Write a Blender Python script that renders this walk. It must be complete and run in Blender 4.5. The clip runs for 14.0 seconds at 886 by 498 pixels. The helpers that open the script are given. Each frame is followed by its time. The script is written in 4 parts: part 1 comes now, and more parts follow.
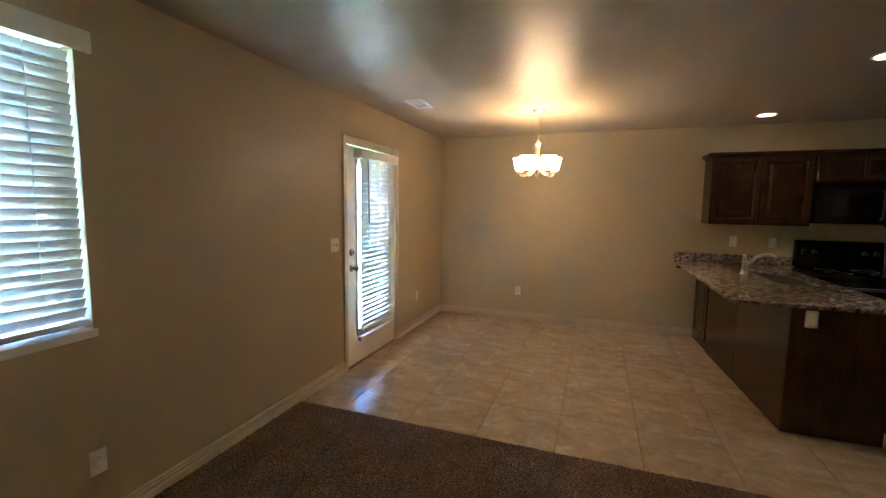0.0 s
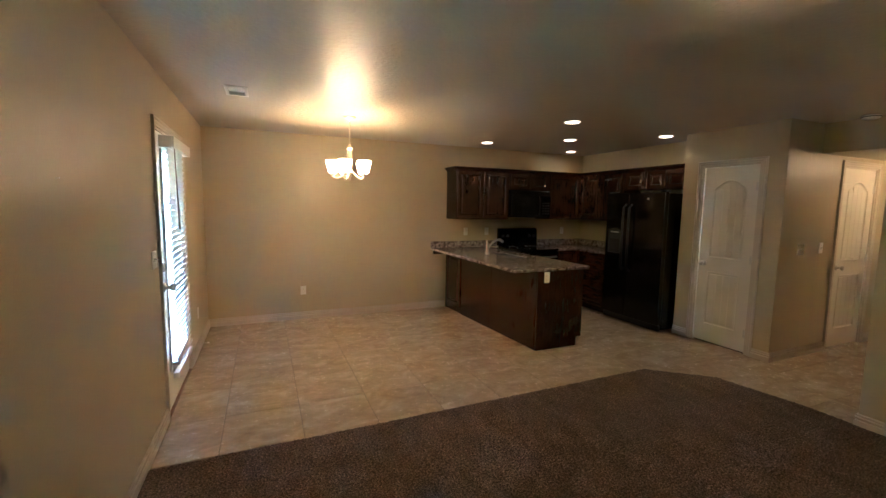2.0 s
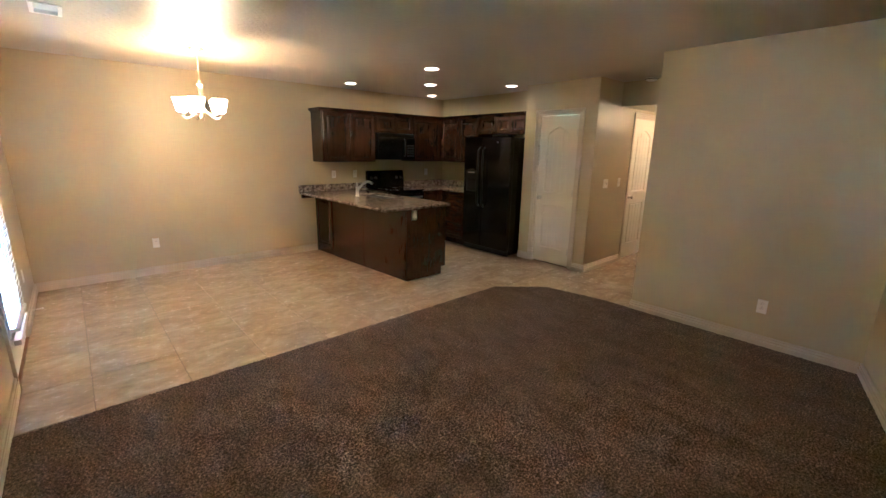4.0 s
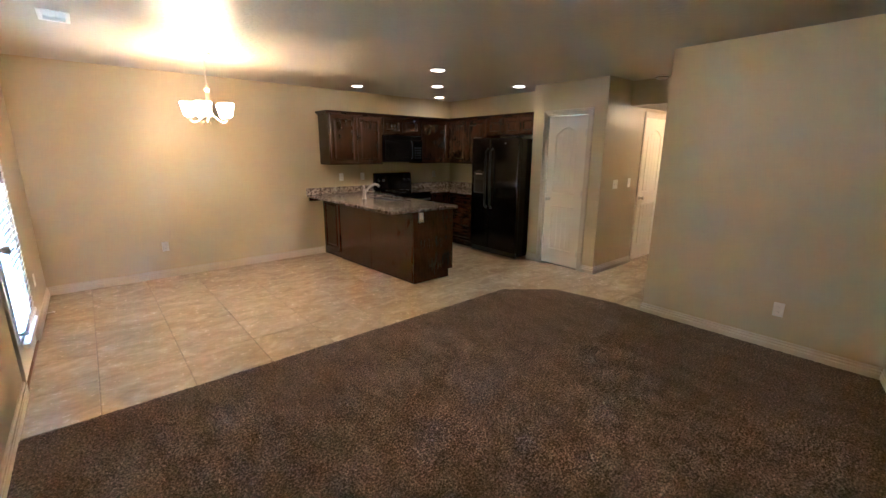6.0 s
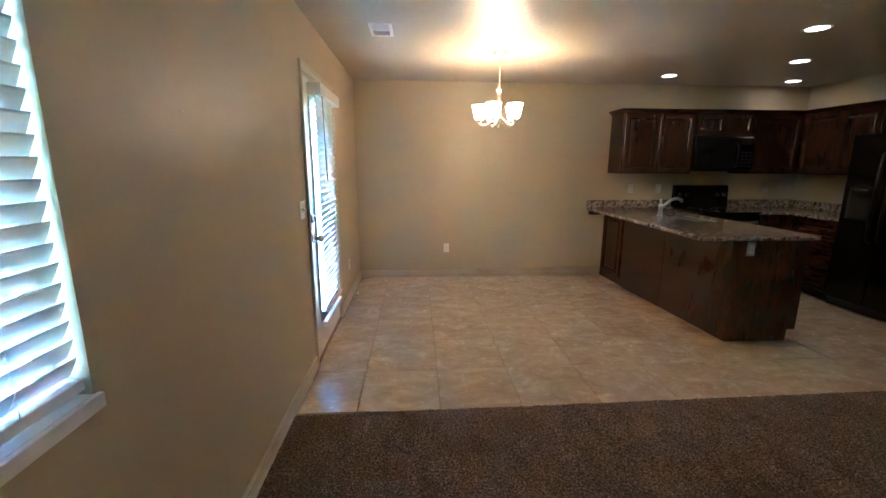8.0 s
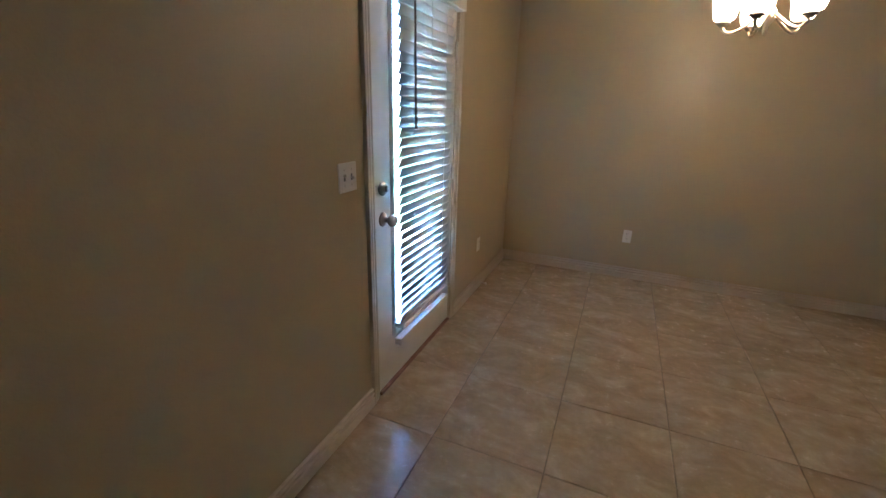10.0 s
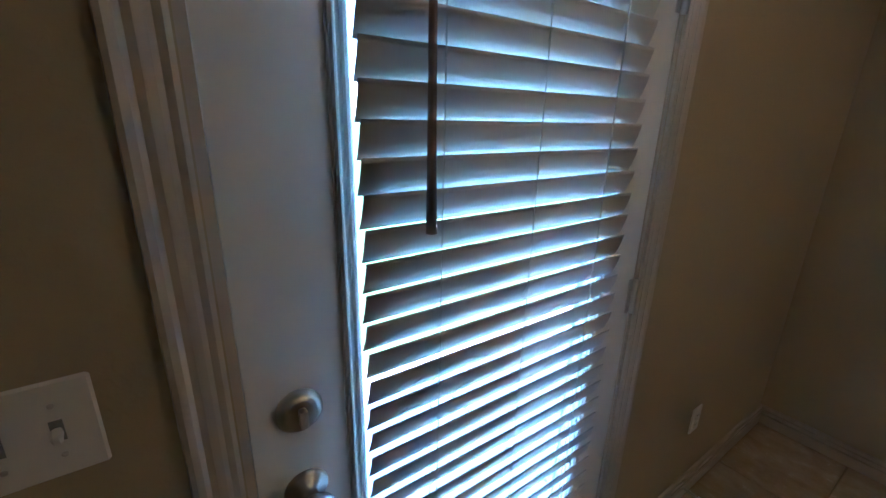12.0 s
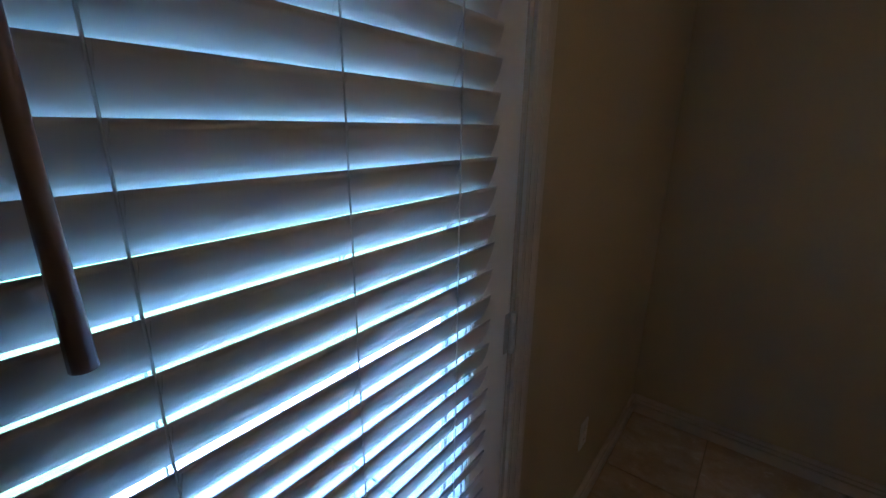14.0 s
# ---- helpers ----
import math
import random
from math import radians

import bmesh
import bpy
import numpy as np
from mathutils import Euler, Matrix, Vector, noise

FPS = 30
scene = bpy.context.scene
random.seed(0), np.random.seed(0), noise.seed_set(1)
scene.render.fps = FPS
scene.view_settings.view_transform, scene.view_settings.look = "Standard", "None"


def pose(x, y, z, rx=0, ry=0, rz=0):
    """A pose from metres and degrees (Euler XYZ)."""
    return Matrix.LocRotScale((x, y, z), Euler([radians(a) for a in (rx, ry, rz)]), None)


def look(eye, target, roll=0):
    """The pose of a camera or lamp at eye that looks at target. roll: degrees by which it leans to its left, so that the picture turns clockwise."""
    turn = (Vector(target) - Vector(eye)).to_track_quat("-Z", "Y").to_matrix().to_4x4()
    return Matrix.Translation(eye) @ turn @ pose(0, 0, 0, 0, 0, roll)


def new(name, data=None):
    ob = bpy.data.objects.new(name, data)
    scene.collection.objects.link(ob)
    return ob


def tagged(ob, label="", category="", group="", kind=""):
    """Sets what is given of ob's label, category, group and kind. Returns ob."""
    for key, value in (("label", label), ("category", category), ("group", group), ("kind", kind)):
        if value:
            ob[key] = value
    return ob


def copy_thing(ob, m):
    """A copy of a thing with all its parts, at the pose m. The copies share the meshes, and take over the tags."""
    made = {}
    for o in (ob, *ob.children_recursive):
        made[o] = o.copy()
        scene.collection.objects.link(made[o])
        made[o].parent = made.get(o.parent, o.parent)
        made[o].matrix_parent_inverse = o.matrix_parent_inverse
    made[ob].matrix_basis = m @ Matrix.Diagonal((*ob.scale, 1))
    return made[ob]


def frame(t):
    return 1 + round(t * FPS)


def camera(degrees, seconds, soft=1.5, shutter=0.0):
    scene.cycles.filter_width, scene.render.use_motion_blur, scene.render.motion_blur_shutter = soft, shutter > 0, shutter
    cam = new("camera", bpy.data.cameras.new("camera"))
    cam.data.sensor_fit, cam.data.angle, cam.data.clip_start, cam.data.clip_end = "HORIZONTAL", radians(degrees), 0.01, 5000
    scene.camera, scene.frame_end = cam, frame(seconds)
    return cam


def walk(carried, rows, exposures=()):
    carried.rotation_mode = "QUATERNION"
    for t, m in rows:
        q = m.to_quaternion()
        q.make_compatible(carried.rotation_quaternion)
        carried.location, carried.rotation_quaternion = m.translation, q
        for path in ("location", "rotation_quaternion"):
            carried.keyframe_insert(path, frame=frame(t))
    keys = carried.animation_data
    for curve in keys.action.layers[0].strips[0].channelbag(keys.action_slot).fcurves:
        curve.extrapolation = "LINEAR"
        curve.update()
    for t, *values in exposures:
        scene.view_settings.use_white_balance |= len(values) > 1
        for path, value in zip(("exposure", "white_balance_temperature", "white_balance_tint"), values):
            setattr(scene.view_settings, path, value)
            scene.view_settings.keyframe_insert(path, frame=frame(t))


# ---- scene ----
cam = camera(93.9, 14.0)
PATH = [
    (0, (2.060, 0.603, 1.507), (1.375, 2.471, 1.301), 0.8),
    (0.5, (1.614, 0.620, 1.508), (1.357, 2.598, 1.400), 0.8),
    (1, (1.197, 0.542, 1.510), (1.344, 2.532, 1.370), 0.8),
    (1.5, (0.906, 0.461, 1.548), (1.402, 2.392, 1.396), 0.7),
    (2, (0.662, 0.371, 1.546), (1.453, 2.196, 1.338), 0.9),
    (2.5, (0.497, 0.223, 1.540), (1.591, 1.852, 1.152), 0.8),
    (3, (0.454, 0.137, 1.566), (1.715, 1.602, 1.063), 0.8),
    (5.5, (0.472, 0.091, 1.558), (1.783, 1.543, 1.144), 0.5),
    (6, (0.506, 0.111, 1.560), (1.767, 1.592, 1.100), 0.4),
    (6.5, (0.544, 0.165, 1.538), (1.734, 1.707, 1.084), 0.4),
    (7, (0.561, 0.314, 1.491), (1.479, 2.045, 1.089), 0.3),
    (7.5, (0.589, 0.572, 1.465), (1.077, 2.462, 1.026), 0.3),
    (8, (0.739, 0.838, 1.465), (0.865, 2.793, 1.061), 0.2),
    (8.5, (0.889, 1.169, 1.455), (0.778, 3.116, 1.008), 0.3),
    (9, (1.016, 1.509, 1.422), (0.649, 3.417, 0.945), 0.1),
    (9.2, (1.037, 1.662, 1.425), (0.572, 3.534, 0.899), 0.3),
    (11.3, (0.765, 3.204, 1.455), (-0.507, 4.589, 0.773), 1.8),
    (11.5, (0.725, 3.399, 1.470), (-0.682, 4.662, 0.820), 1.7),
    (12, (0.519, 3.698, 1.485), (-1.035, 4.801, 0.878), 1.3),
    (12.5, (0.353, 3.925, 1.521), (-1.216, 5.056, 1.012), 1.5),
    (13, (0.342, 4.014, 1.512), (-1.175, 5.213, 0.999), 2.0),
    (13.5, (0.381, 4.041, 1.499), (-1.064, 5.274, 0.876), 2.2),
    (14, (0.380, 3.950, 1.478), (-0.800, 5.450, 0.913), 0.6),
]
EXPOSURES = [(0.0, 6.85, 4950, 8), (1.5, 7.0, 4900, 8), (3.0, 7.8, 4700, 8), (5.5, 8.15, 4500, 8), (6.5, 8.2, 4450, 8), (7.5, 7.6, 4300, 8), (9.0, 7.1, 4400, 7), (11.5, 5.2, 4150, 6), (12.5, 4.85, 4150, 8), (14.0, 4.1, 4200, 10)]
walk(cam, [(t, look(eye, target, lean)) for t, eye, target, lean in PATH], EXPOSURES)

# light: sky through the door and the window, sun from behind the house
world = bpy.data.worlds.new("world")
scene.world = world
world.use_nodes = True
wn = world.node_tree
sky = wn.nodes.new("ShaderNodeTexSky")
sky.sky_type = "NISHITA"
sky.sun_disc = False
sky.sun_elevation = radians(65)
sky.sun_rotation = radians(90)
wn.nodes["Background"].inputs["Strength"].default_value = 0.15
wn.links.new(sky.outputs["Color"], wn.nodes["Background"].inputs["Color"])


def lamp(name, kind, m, power, colour, size=0.05, angle=None):
    data = bpy.data.lights.new(name, kind)
    data.energy, data.color = power, colour
    if kind == "SUN":
        data.angle = size
    elif kind == "AREA":
        data.shape, data.size = "DISK", size
    else:
        data.shadow_soft_size = size
    if angle:
        data.spot_size, data.spot_blend = radians(angle), 0.6
    ob = new(name, data)
    ob.matrix_world = m
    return ob


SUN_DIR = Vector((0.42, 0.0, 0.907)).normalized()
lamp("sun", "SUN", look(SUN_DIR * 40, (0, 0, 0)), 5.0, (1, 0.95, 0.88), radians(0.5))
WARM = (1.0, 0.51, 0.19)
SOFT = (1.0, 0.59, 0.27)

# ---- materials ----


def nodes_of(name):
    m = bpy.data.materials.new(name)
    m.use_nodes = True
    return m, m.node_tree.nodes, m.node_tree.links, m.node_tree.nodes["Principled BSDF"]


def coords(n, l, stretch=(1, 1, 1), offset_by_object=False):
    tc = n.new("ShaderNodeTexCoord")
    mp = n.new("ShaderNodeMapping")
    mp.inputs["Scale"].default_value = stretch
    l.new(tc.outputs["Object"], mp.inputs["Vector"])
    if offset_by_object:
        oi = n.new("ShaderNodeObjectInfo")
        mul = n.new("ShaderNodeMath")
        mul.operation = "MULTIPLY"
        mul.inputs[1].default_value = 37.0
        l.new(oi.outputs["Random"], mul.inputs[0])
        l.new(mul.outputs[0], mp.inputs["Location"])
    return mp.outputs["Vector"]


def noise_tex(n, l, vec, scale, detail=4.0, rough=0.55, distortion=0.0):
    t = n.new("ShaderNodeTexNoise")
    t.inputs["Scale"].default_value = scale
    t.inputs["Detail"].default_value = detail
    t.inputs["Roughness"].default_value = rough
    t.inputs["Distortion"].default_value = distortion
    l.new(vec, t.inputs["Vector"])
    return t.outputs["Fac"]


def ramp(n, l, fac, stops):
    r = n.new("ShaderNodeValToRGB")
    e = r.color_ramp.elements
    while len(e) < len(stops):
        e.new(0.5)
    for el, (p, c) in zip(e, stops):
        el.position, el.color = p, (*c, 1)
    l.new(fac, r.inputs["Fac"])
    return r.outputs["Color"]


def bump(n, l, b, height, strength, distance):
    bp = n.new("ShaderNodeBump")
    bp.inputs["Strength"].default_value = strength
    bp.inputs["Distance"].default_value = distance
    l.new(height, bp.inputs["Height"])
    l.new(bp.outputs["Normal"], b.inputs["Normal"])
    return bp


def surf(name, c1, c2, scale=3.0, rough=0.6, rough2=None, bump_scale=80.0, bump_d=0.0004, metal=0.0, spec=0.5, stretch=(1, 1, 1), own=False):
    """Two-tone painted or plain surface with grain and fine relief."""
    m, n, l, b = nodes_of(name)
    vec = coords(n, l, stretch, own)
    big = noise_tex(n, l, vec, scale, 6)
    l.new(ramp(n, l, big, [(0.3, c1), (0.7, c2)]), b.inputs["Base Color"])
    b.inputs["Metallic"].default_value = metal
    b.inputs["Specular IOR Level"].default_value = spec
    fine = noise_tex(n, l, vec, bump_scale, 3)
    mr = n.new("ShaderNodeMapRange")
    mr.inputs["To Min"].default_value = rough
    mr.inputs["To Max"].default_value = rough2 if rough2 is not None else rough + 0.08
    l.new(big, mr.inputs["Value"])
    l.new(mr.outputs["Result"], b.inputs["Roughness"])
    if bump_d:
        bump(n, l, b, fine, 0.6, bump_d)
    return m


def textured_paint(name, c1, c2, scale, depth, rough):
    """Orange-peel sprayed drywall."""
    m, n, l, b = nodes_of(name)
    vec = coords(n, l)
    l.new(ramp(n, l, noise_tex(n, l, vec, 1.3, 5), [(0.3, c1), (0.7, c2)]), b.inputs["Base Color"])
    b.inputs["Roughness"].default_value = rough
    vo = n.new("ShaderNodeTexVoronoi")
    vo.feature = "SMOOTH_F1"
    vo.inputs["Scale"].default_value = scale
    warp = n.new("ShaderNodeVectorMath")
    warp.operation = "ADD"
    wob = n.new("ShaderNodeTexNoise")
    wob.inputs["Scale"].default_value = scale * 0.7
    l.new(vec, wob.inputs["Vector"])
    sc = n.new("ShaderNodeVectorMath")
    sc.operation = "SCALE"
    sc.inputs["Scale"].default_value = 1.6 / scale
    l.new(wob.outputs["Color"], sc.inputs[0])
    l.new(vec, warp.inputs[0])
    l.new(sc.outputs["Vector"], warp.inputs[1])
    l.new(warp.outputs["Vector"], vo.inputs["Vector"])
    r = n.new("ShaderNodeMapRange")
    r.interpolation_type = "SMOOTHSTEP"
    r.inputs["From Min"].default_value, r.inputs["From Max"].default_value = 0.25, 0.6
    l.new(vo.outputs["Distance"], r.inputs["Value"])
    bump(n, l, b, r.outputs["Result"], 0.5, depth)
    return m


def wood(name, dark, light, grain_axis="Z", rough=0.24):
    m, n, l, b = nodes_of(name)
    st = {"Z": (14, 14, 1.2), "X": (1.2, 14, 14), "Y": (14, 1.2, 14)}[grain_axis]
    vec = coords(n, l, st, True)
    g = noise_tex(n, l, vec, 3.0, 8, 0.65, 0.8)
    vec2 = coords(n, l, (1, 1, 1), True)
    blotch = noise_tex(n, l, vec2, 5.0, 3)
    mix = n.new("ShaderNodeMath")
    mix.operation = "MULTIPLY_ADD"
    mix.inputs[1].default_value = 0.45
    l.new(blotch, mix.inputs[0])
    half = n.new("ShaderNodeMath")
    half.operation = "MULTIPLY"
    half.inputs[1].default_value = 0.55
    l.new(g, half.inputs[0])
    l.new(half.outputs[0], mix.inputs[2])
    l.new(ramp(n, l, mix.outputs[0], [(0.28, dark), (0.55, tuple((a + c) / 2 for a, c in zip(dark, light))), (0.86, light)]), b.inputs["Base Color"])
    b.inputs["Roughness"].default_value = rough
    bump(n, l, b, g, 0.3, 0.0003)
    return m


def emitter(name, colour, strength):
    m, n, l, b = nodes_of(name)
    b.inputs["Base Color"].default_value = (0.85, 0.83, 0.78, 1)
    b.inputs["Emission Color"].default_value = (*colour, 1)
    b.inputs["Emission Strength"].default_value = strength
    return m


def granite(name):
    m, n, l, b = nodes_of(name)
    vec = coords(n, l)
    a = noise_tex(n, l, vec, 28, 6, 0.7, 0.6)
    base = ramp(n, l, a, [(0.34, (0.02, 0.016, 0.015)), (0.44, (0.14, 0.105, 0.09)), (0.52, (0.30, 0.26, 0.23)), (0.64, (0.52, 0.48, 0.44))])
    v = n.new("ShaderNodeTexVoronoi")
    v.inputs["Scale"].default_value = 120
    l.new(vec, v.inputs["Vector"])
    speck = ramp(n, l, v.outputs["Distance"], [(0.0, (0.02, 0.02, 0.02)), (0.25, (0.55, 0.5, 0.45)), (0.6, (0.8, 0.76, 0.7))])
    mx = n.new("ShaderNodeMix")
    mx.data_type = "RGBA"
    mx.blend_type = "MULTIPLY"
    mx.inputs["Factor"].default_value = 0.6
    l.new(base, mx.inputs["A"])
    l.new(speck, mx.inputs["B"])
    l.new(mx.outputs["Result"], b.inputs["Base Color"])
    b.inputs["Roughness"].default_value = 0.18
    return m


def travertine(name):
    m, n, l, b = nodes_of(name)
    vec = coords(n, l, (1, 1, 1), True)
    v2 = coords(n, l, (1.0, 1.7, 1), True)
    a = noise_tex(n, l, v2, 3.6, 10, 0.66, 0.9)
    c = ramp(n, l, a, [(0.28, (0.35, 0.275, 0.19)), (0.45, (0.42, 0.335, 0.235)), (0.56, (0.47, 0.385, 0.28)), (0.70, (0.56, 0.475, 0.36))])
    f = noise_tex(n, l, vec, 22, 6, 0.7)
    g = ramp(n, l, f, [(0.3, (0.82, 0.8, 0.78)), (0.6, (1, 1, 1))])
    mx = n.new("ShaderNodeMix")
    mx.data_type = "RGBA"
    mx.blend_type = "MULTIPLY"
    mx.inputs["Factor"].default_value = 0.7
    l.new(c, mx.inputs["A"])
    l.new(g, mx.inputs["B"])
    l.new(mx.outputs["Result"], b.inputs["Base Color"])
    mr = n.new("ShaderNodeMapRange")
    mr.inputs["To Min"].default_value, mr.inputs["To Max"].default_value = 0.16, 0.34
    l.new(f, mr.inputs["Value"])
    l.new(mr.outputs["Result"], b.inputs["Roughness"])
    bump(n, l, b, f, 0.25, 0.0006)
    return m


def pile(name):
    m, n, l, b = nodes_of(name)
    vec = coords(n, l)
    a = noise_tex(n, l, vec, 85, 4, 0.85)
    # speckle of the yarn, with shade between tufts painted into the noise lows
    c = ramp(n, l, a, [(0.34, (0.018, 0.0115, 0.0078)), (0.5, (0.105, 0.071, 0.046)), (0.64, (0.33, 0.235, 0.16))])
    w = noise_tex(n, l, coords(n, l, (1.6, 0.7, 1)), 4.5, 5, 0.65)
    g = ramp(n, l, w, [(0.36, (0.66, 0.66, 0.66)), (0.64, (1, 1, 1))])
    mx = n.new("ShaderNodeMix")
    mx.data_type = "RGBA"
    mx.blend_type = "MULTIPLY"
    mx.inputs["Factor"].default_value = 1.0
    l.new(c, mx.inputs["A"])
    l.new(g, mx.inputs["B"])
    l.new(mx.outputs["Result"], b.inputs["Base Color"])
    b.inputs["Roughness"].default_value = 0.95
    bump(n, l, b, a, 1.0, 0.006)
    return m


def glass(name, rough=0.0):
    m, n, l, b = nodes_of(name)
    b.inputs["Transmission Weight"].default_value = 1.0
    b.inputs["Roughness"].default_value = rough
    b.inputs["IOR"].default_value = 1.45
    return m


WALL = textured_paint("wall_paint", (0.43, 0.357, 0.222), (0.46, 0.383, 0.242), 110, 0.0004, 0.42)
CEIL = textured_paint("ceiling_paint", (0.43, 0.385, 0.315), (0.46, 0.41, 0.335), 30, 0.0022, 0.4)
TRIM = surf("trim_paint", (0.50, 0.43, 0.33), (0.54, 0.47, 0.365), 4, 0.32, bump_scale=60, bump_d=0.0002)
DOORPAINT = surf("door_paint", (0.64, 0.59, 0.49), (0.68, 0.63, 0.53), 3, 0.35, bump_scale=90, bump_d=0.0003)
WHITE = surf("white_plastic", (0.75, 0.73, 0.68), (0.8, 0.78, 0.73), 8, 0.3, bump_d=0)
SLAT = surf("blind_slat", (0.76, 0.755, 0.745), (0.80, 0.795, 0.785), 5, 0.28, bump_d=0)


def let_light_through(m, share):
    sn, sl = m.node_tree.nodes, m.node_tree.links
    through_light, mixed = sn.new("ShaderNodeBsdfTranslucent"), sn.new("ShaderNodeMixShader")
    through_light.inputs["Color"].default_value = (0.8, 0.8, 0.78, 1)
    mixed.inputs["Fac"].default_value = share
    sl.new(sn["Principled BSDF"].outputs["BSDF"], mixed.inputs[1])
    sl.new(through_light.outputs["BSDF"], mixed.inputs[2])
    sl.new(mixed.outputs["Shader"], sn["Material Output"].inputs["Surface"])


let_light_through(SLAT, 0.02)
TILE = travertine("floor_tile")
GROUT = surf("grout", (0.22, 0.17, 0.12), (0.3, 0.24, 0.17), 30, 0.9, bump_scale=300, bump_d=0.0008)
CARPET = pile("carpet_pile")
CHERRY = wood("stained_wood", (0.015, 0.006, 0.0036), (0.068, 0.025, 0.012))
CHERRYX = wood("stained_wood_across", (0.015, 0.006, 0.0036), (0.068, 0.025, 0.012), "X")
CHERRYY = wood("stained_wood_along", (0.015, 0.006, 0.0036), (0.068, 0.025, 0.012), "Y")
GRANITE = granite("granite")
BLACK = surf("black_enamel", (0.003, 0.003, 0.0035), (0.006, 0.006, 0.0065), 6, 0.1, 0.16, bump_scale=300, bump_d=0.0001, spec=0.35)
BLACKGLASS = surf("black_glass", (0.004, 0.004, 0.005), (0.006, 0.006, 0.007), 4, 0.05, 0.08, bump_d=0)
BLACKPLASTIC = surf("black_plastic", (0.006, 0.006, 0.006), (0.01, 0.01, 0.01), 8, 0.3, bump_d=0)
STEEL = surf("brushed_nickel", (0.52, 0.49, 0.44), (0.62, 0.59, 0.54), 9, 0.25, 0.35, bump_d=0, metal=1.0)
DARKSTEEL = surf("aged_nickel", (0.38, 0.35, 0.31), (0.46, 0.43, 0.39), 9, 0.3, 0.4, bump_d=0, metal=1.0)
IVORYMETAL = surf("brushed_brass_nickel", (0.62, 0.52, 0.36), (0.68, 0.58, 0.42), 9, 0.28, 0.36, bump_d=0, metal=1.0)
# near-black stand-in for the shade inside gaps, slots and recesses
GAP_SHADOW = surf("gap_shadow", (0.01, 0.009, 0.008), (0.016, 0.014, 0.012), 8, 0.8, bump_d=0)
SHADE = emitter("lit_shade", (1.0, 0.57, 0.24), 0.4)
BULB = emitter("lit_lens", (1.0, 0.7, 0.4), 0.25)
# grey painted as shade behind vent louvres and round switch toggles
SLOT_SHADOW = surf("slot_shadow", (0.2, 0.2, 0.19), (0.26, 0.26, 0.25), 8, 0.6, bump_d=0)
GLASS = glass("window_glass")
CORD = surf("blind_cord", (0.7, 0.7, 0.68), (0.76, 0.76, 0.74), 9, 0.6, bump_d=0)
let_light_through(CORD, 0.75)
WAND = surf("wand_plastic", (0.17, 0.12, 0.095), (0.22, 0.16, 0.13), 9, 0.35, bump_d=0)
RUST = surf("oak_threshold", (0.16, 0.075, 0.04), (0.24, 0.12, 0.06), 9, 0.45, bump_d=0.0003)
GRASS = surf("lawn", (0.045, 0.085, 0.022), (0.095, 0.15, 0.04), 25, 0.9, bump_scale=200, bump_d=0.02)
CONCRETE = surf("concrete", (0.60, 0.59, 0.57), (0.68, 0.67, 0.65), 6, 0.85, bump_scale=120, bump_d=0.001)

# ---- geometry helpers ----


def box(bm, a, b, bev=0.0, m=None):
    """An axis-aligned block between two corners, its edges eased by bev."""
    lo = [min(p, q) for p, q in zip(a, b)]
    hi = [max(p, q) for p, q in zip(a, b)]
    tmp = bmesh.new()
    vs = [tmp.verts.new((x, y, z)) for x in (lo[0], hi[0]) for y in (lo[1], hi[1]) for z in (lo[2], hi[2])]
    for f in ((0, 1, 3, 2), (4, 6, 7, 5), (0, 4, 5, 1), (2, 3, 7, 6), (0, 2, 6, 4), (1, 5, 7, 3)):
        tmp.faces.new([vs[i] for i in f])
    if bev:
        bmesh.ops.bevel(tmp, geom=tmp.edges[:], offset=bev, segments=1 if bev < 0.004 else 2, affect="EDGES", profile=0.6)
    join(bm, tmp, m)


def join(bm, tmp, m=None):
    if m is not None:
        tmp.transform(m)
    tmp.verts.index_update()
    made = [bm.verts.new(v.co) for v in tmp.verts]
    for f in tmp.faces:
        g = bm.faces.new([made[v.index] for v in f.verts])
        g.smooth = f.smooth
    tmp.free()


def lathe(bm, profile, centre=(0, 0, 0), n=24, m=None, smooth=True):
    """A turned solid: profile of (radius, height) about an upright axis."""
    tmp = bmesh.new()
    rings = []
    for r, z in profile:
        if r < 1e-6:
            rings.append([tmp.verts.new((centre[0], centre[1], centre[2] + z))])
        else:
            rings.append([tmp.verts.new((centre[0] + r * math.cos(2 * math.pi * i / n), centre[1] + r * math.sin(2 * math.pi * i / n), centre[2] + z)) for i in range(n)])
    for p, q in zip(rings, rings[1:]):
        for i in range(n):
            j = (i + 1) % n
            if len(p) == 1 and len(q) == 1:
                continue
            if len(p) == 1:
                f = tmp.faces.new((p[0], q[j], q[i]))
            elif len(q) == 1:
                f = tmp.faces.new((p[i], p[j], q[0]))
            else:
                f = tmp.faces.new((p[i], p[j], q[j], q[i]))
            f.smooth = smooth
    bmesh.ops.recalc_face_normals(tmp, faces=tmp.faces[:])
    join(bm, tmp, m)


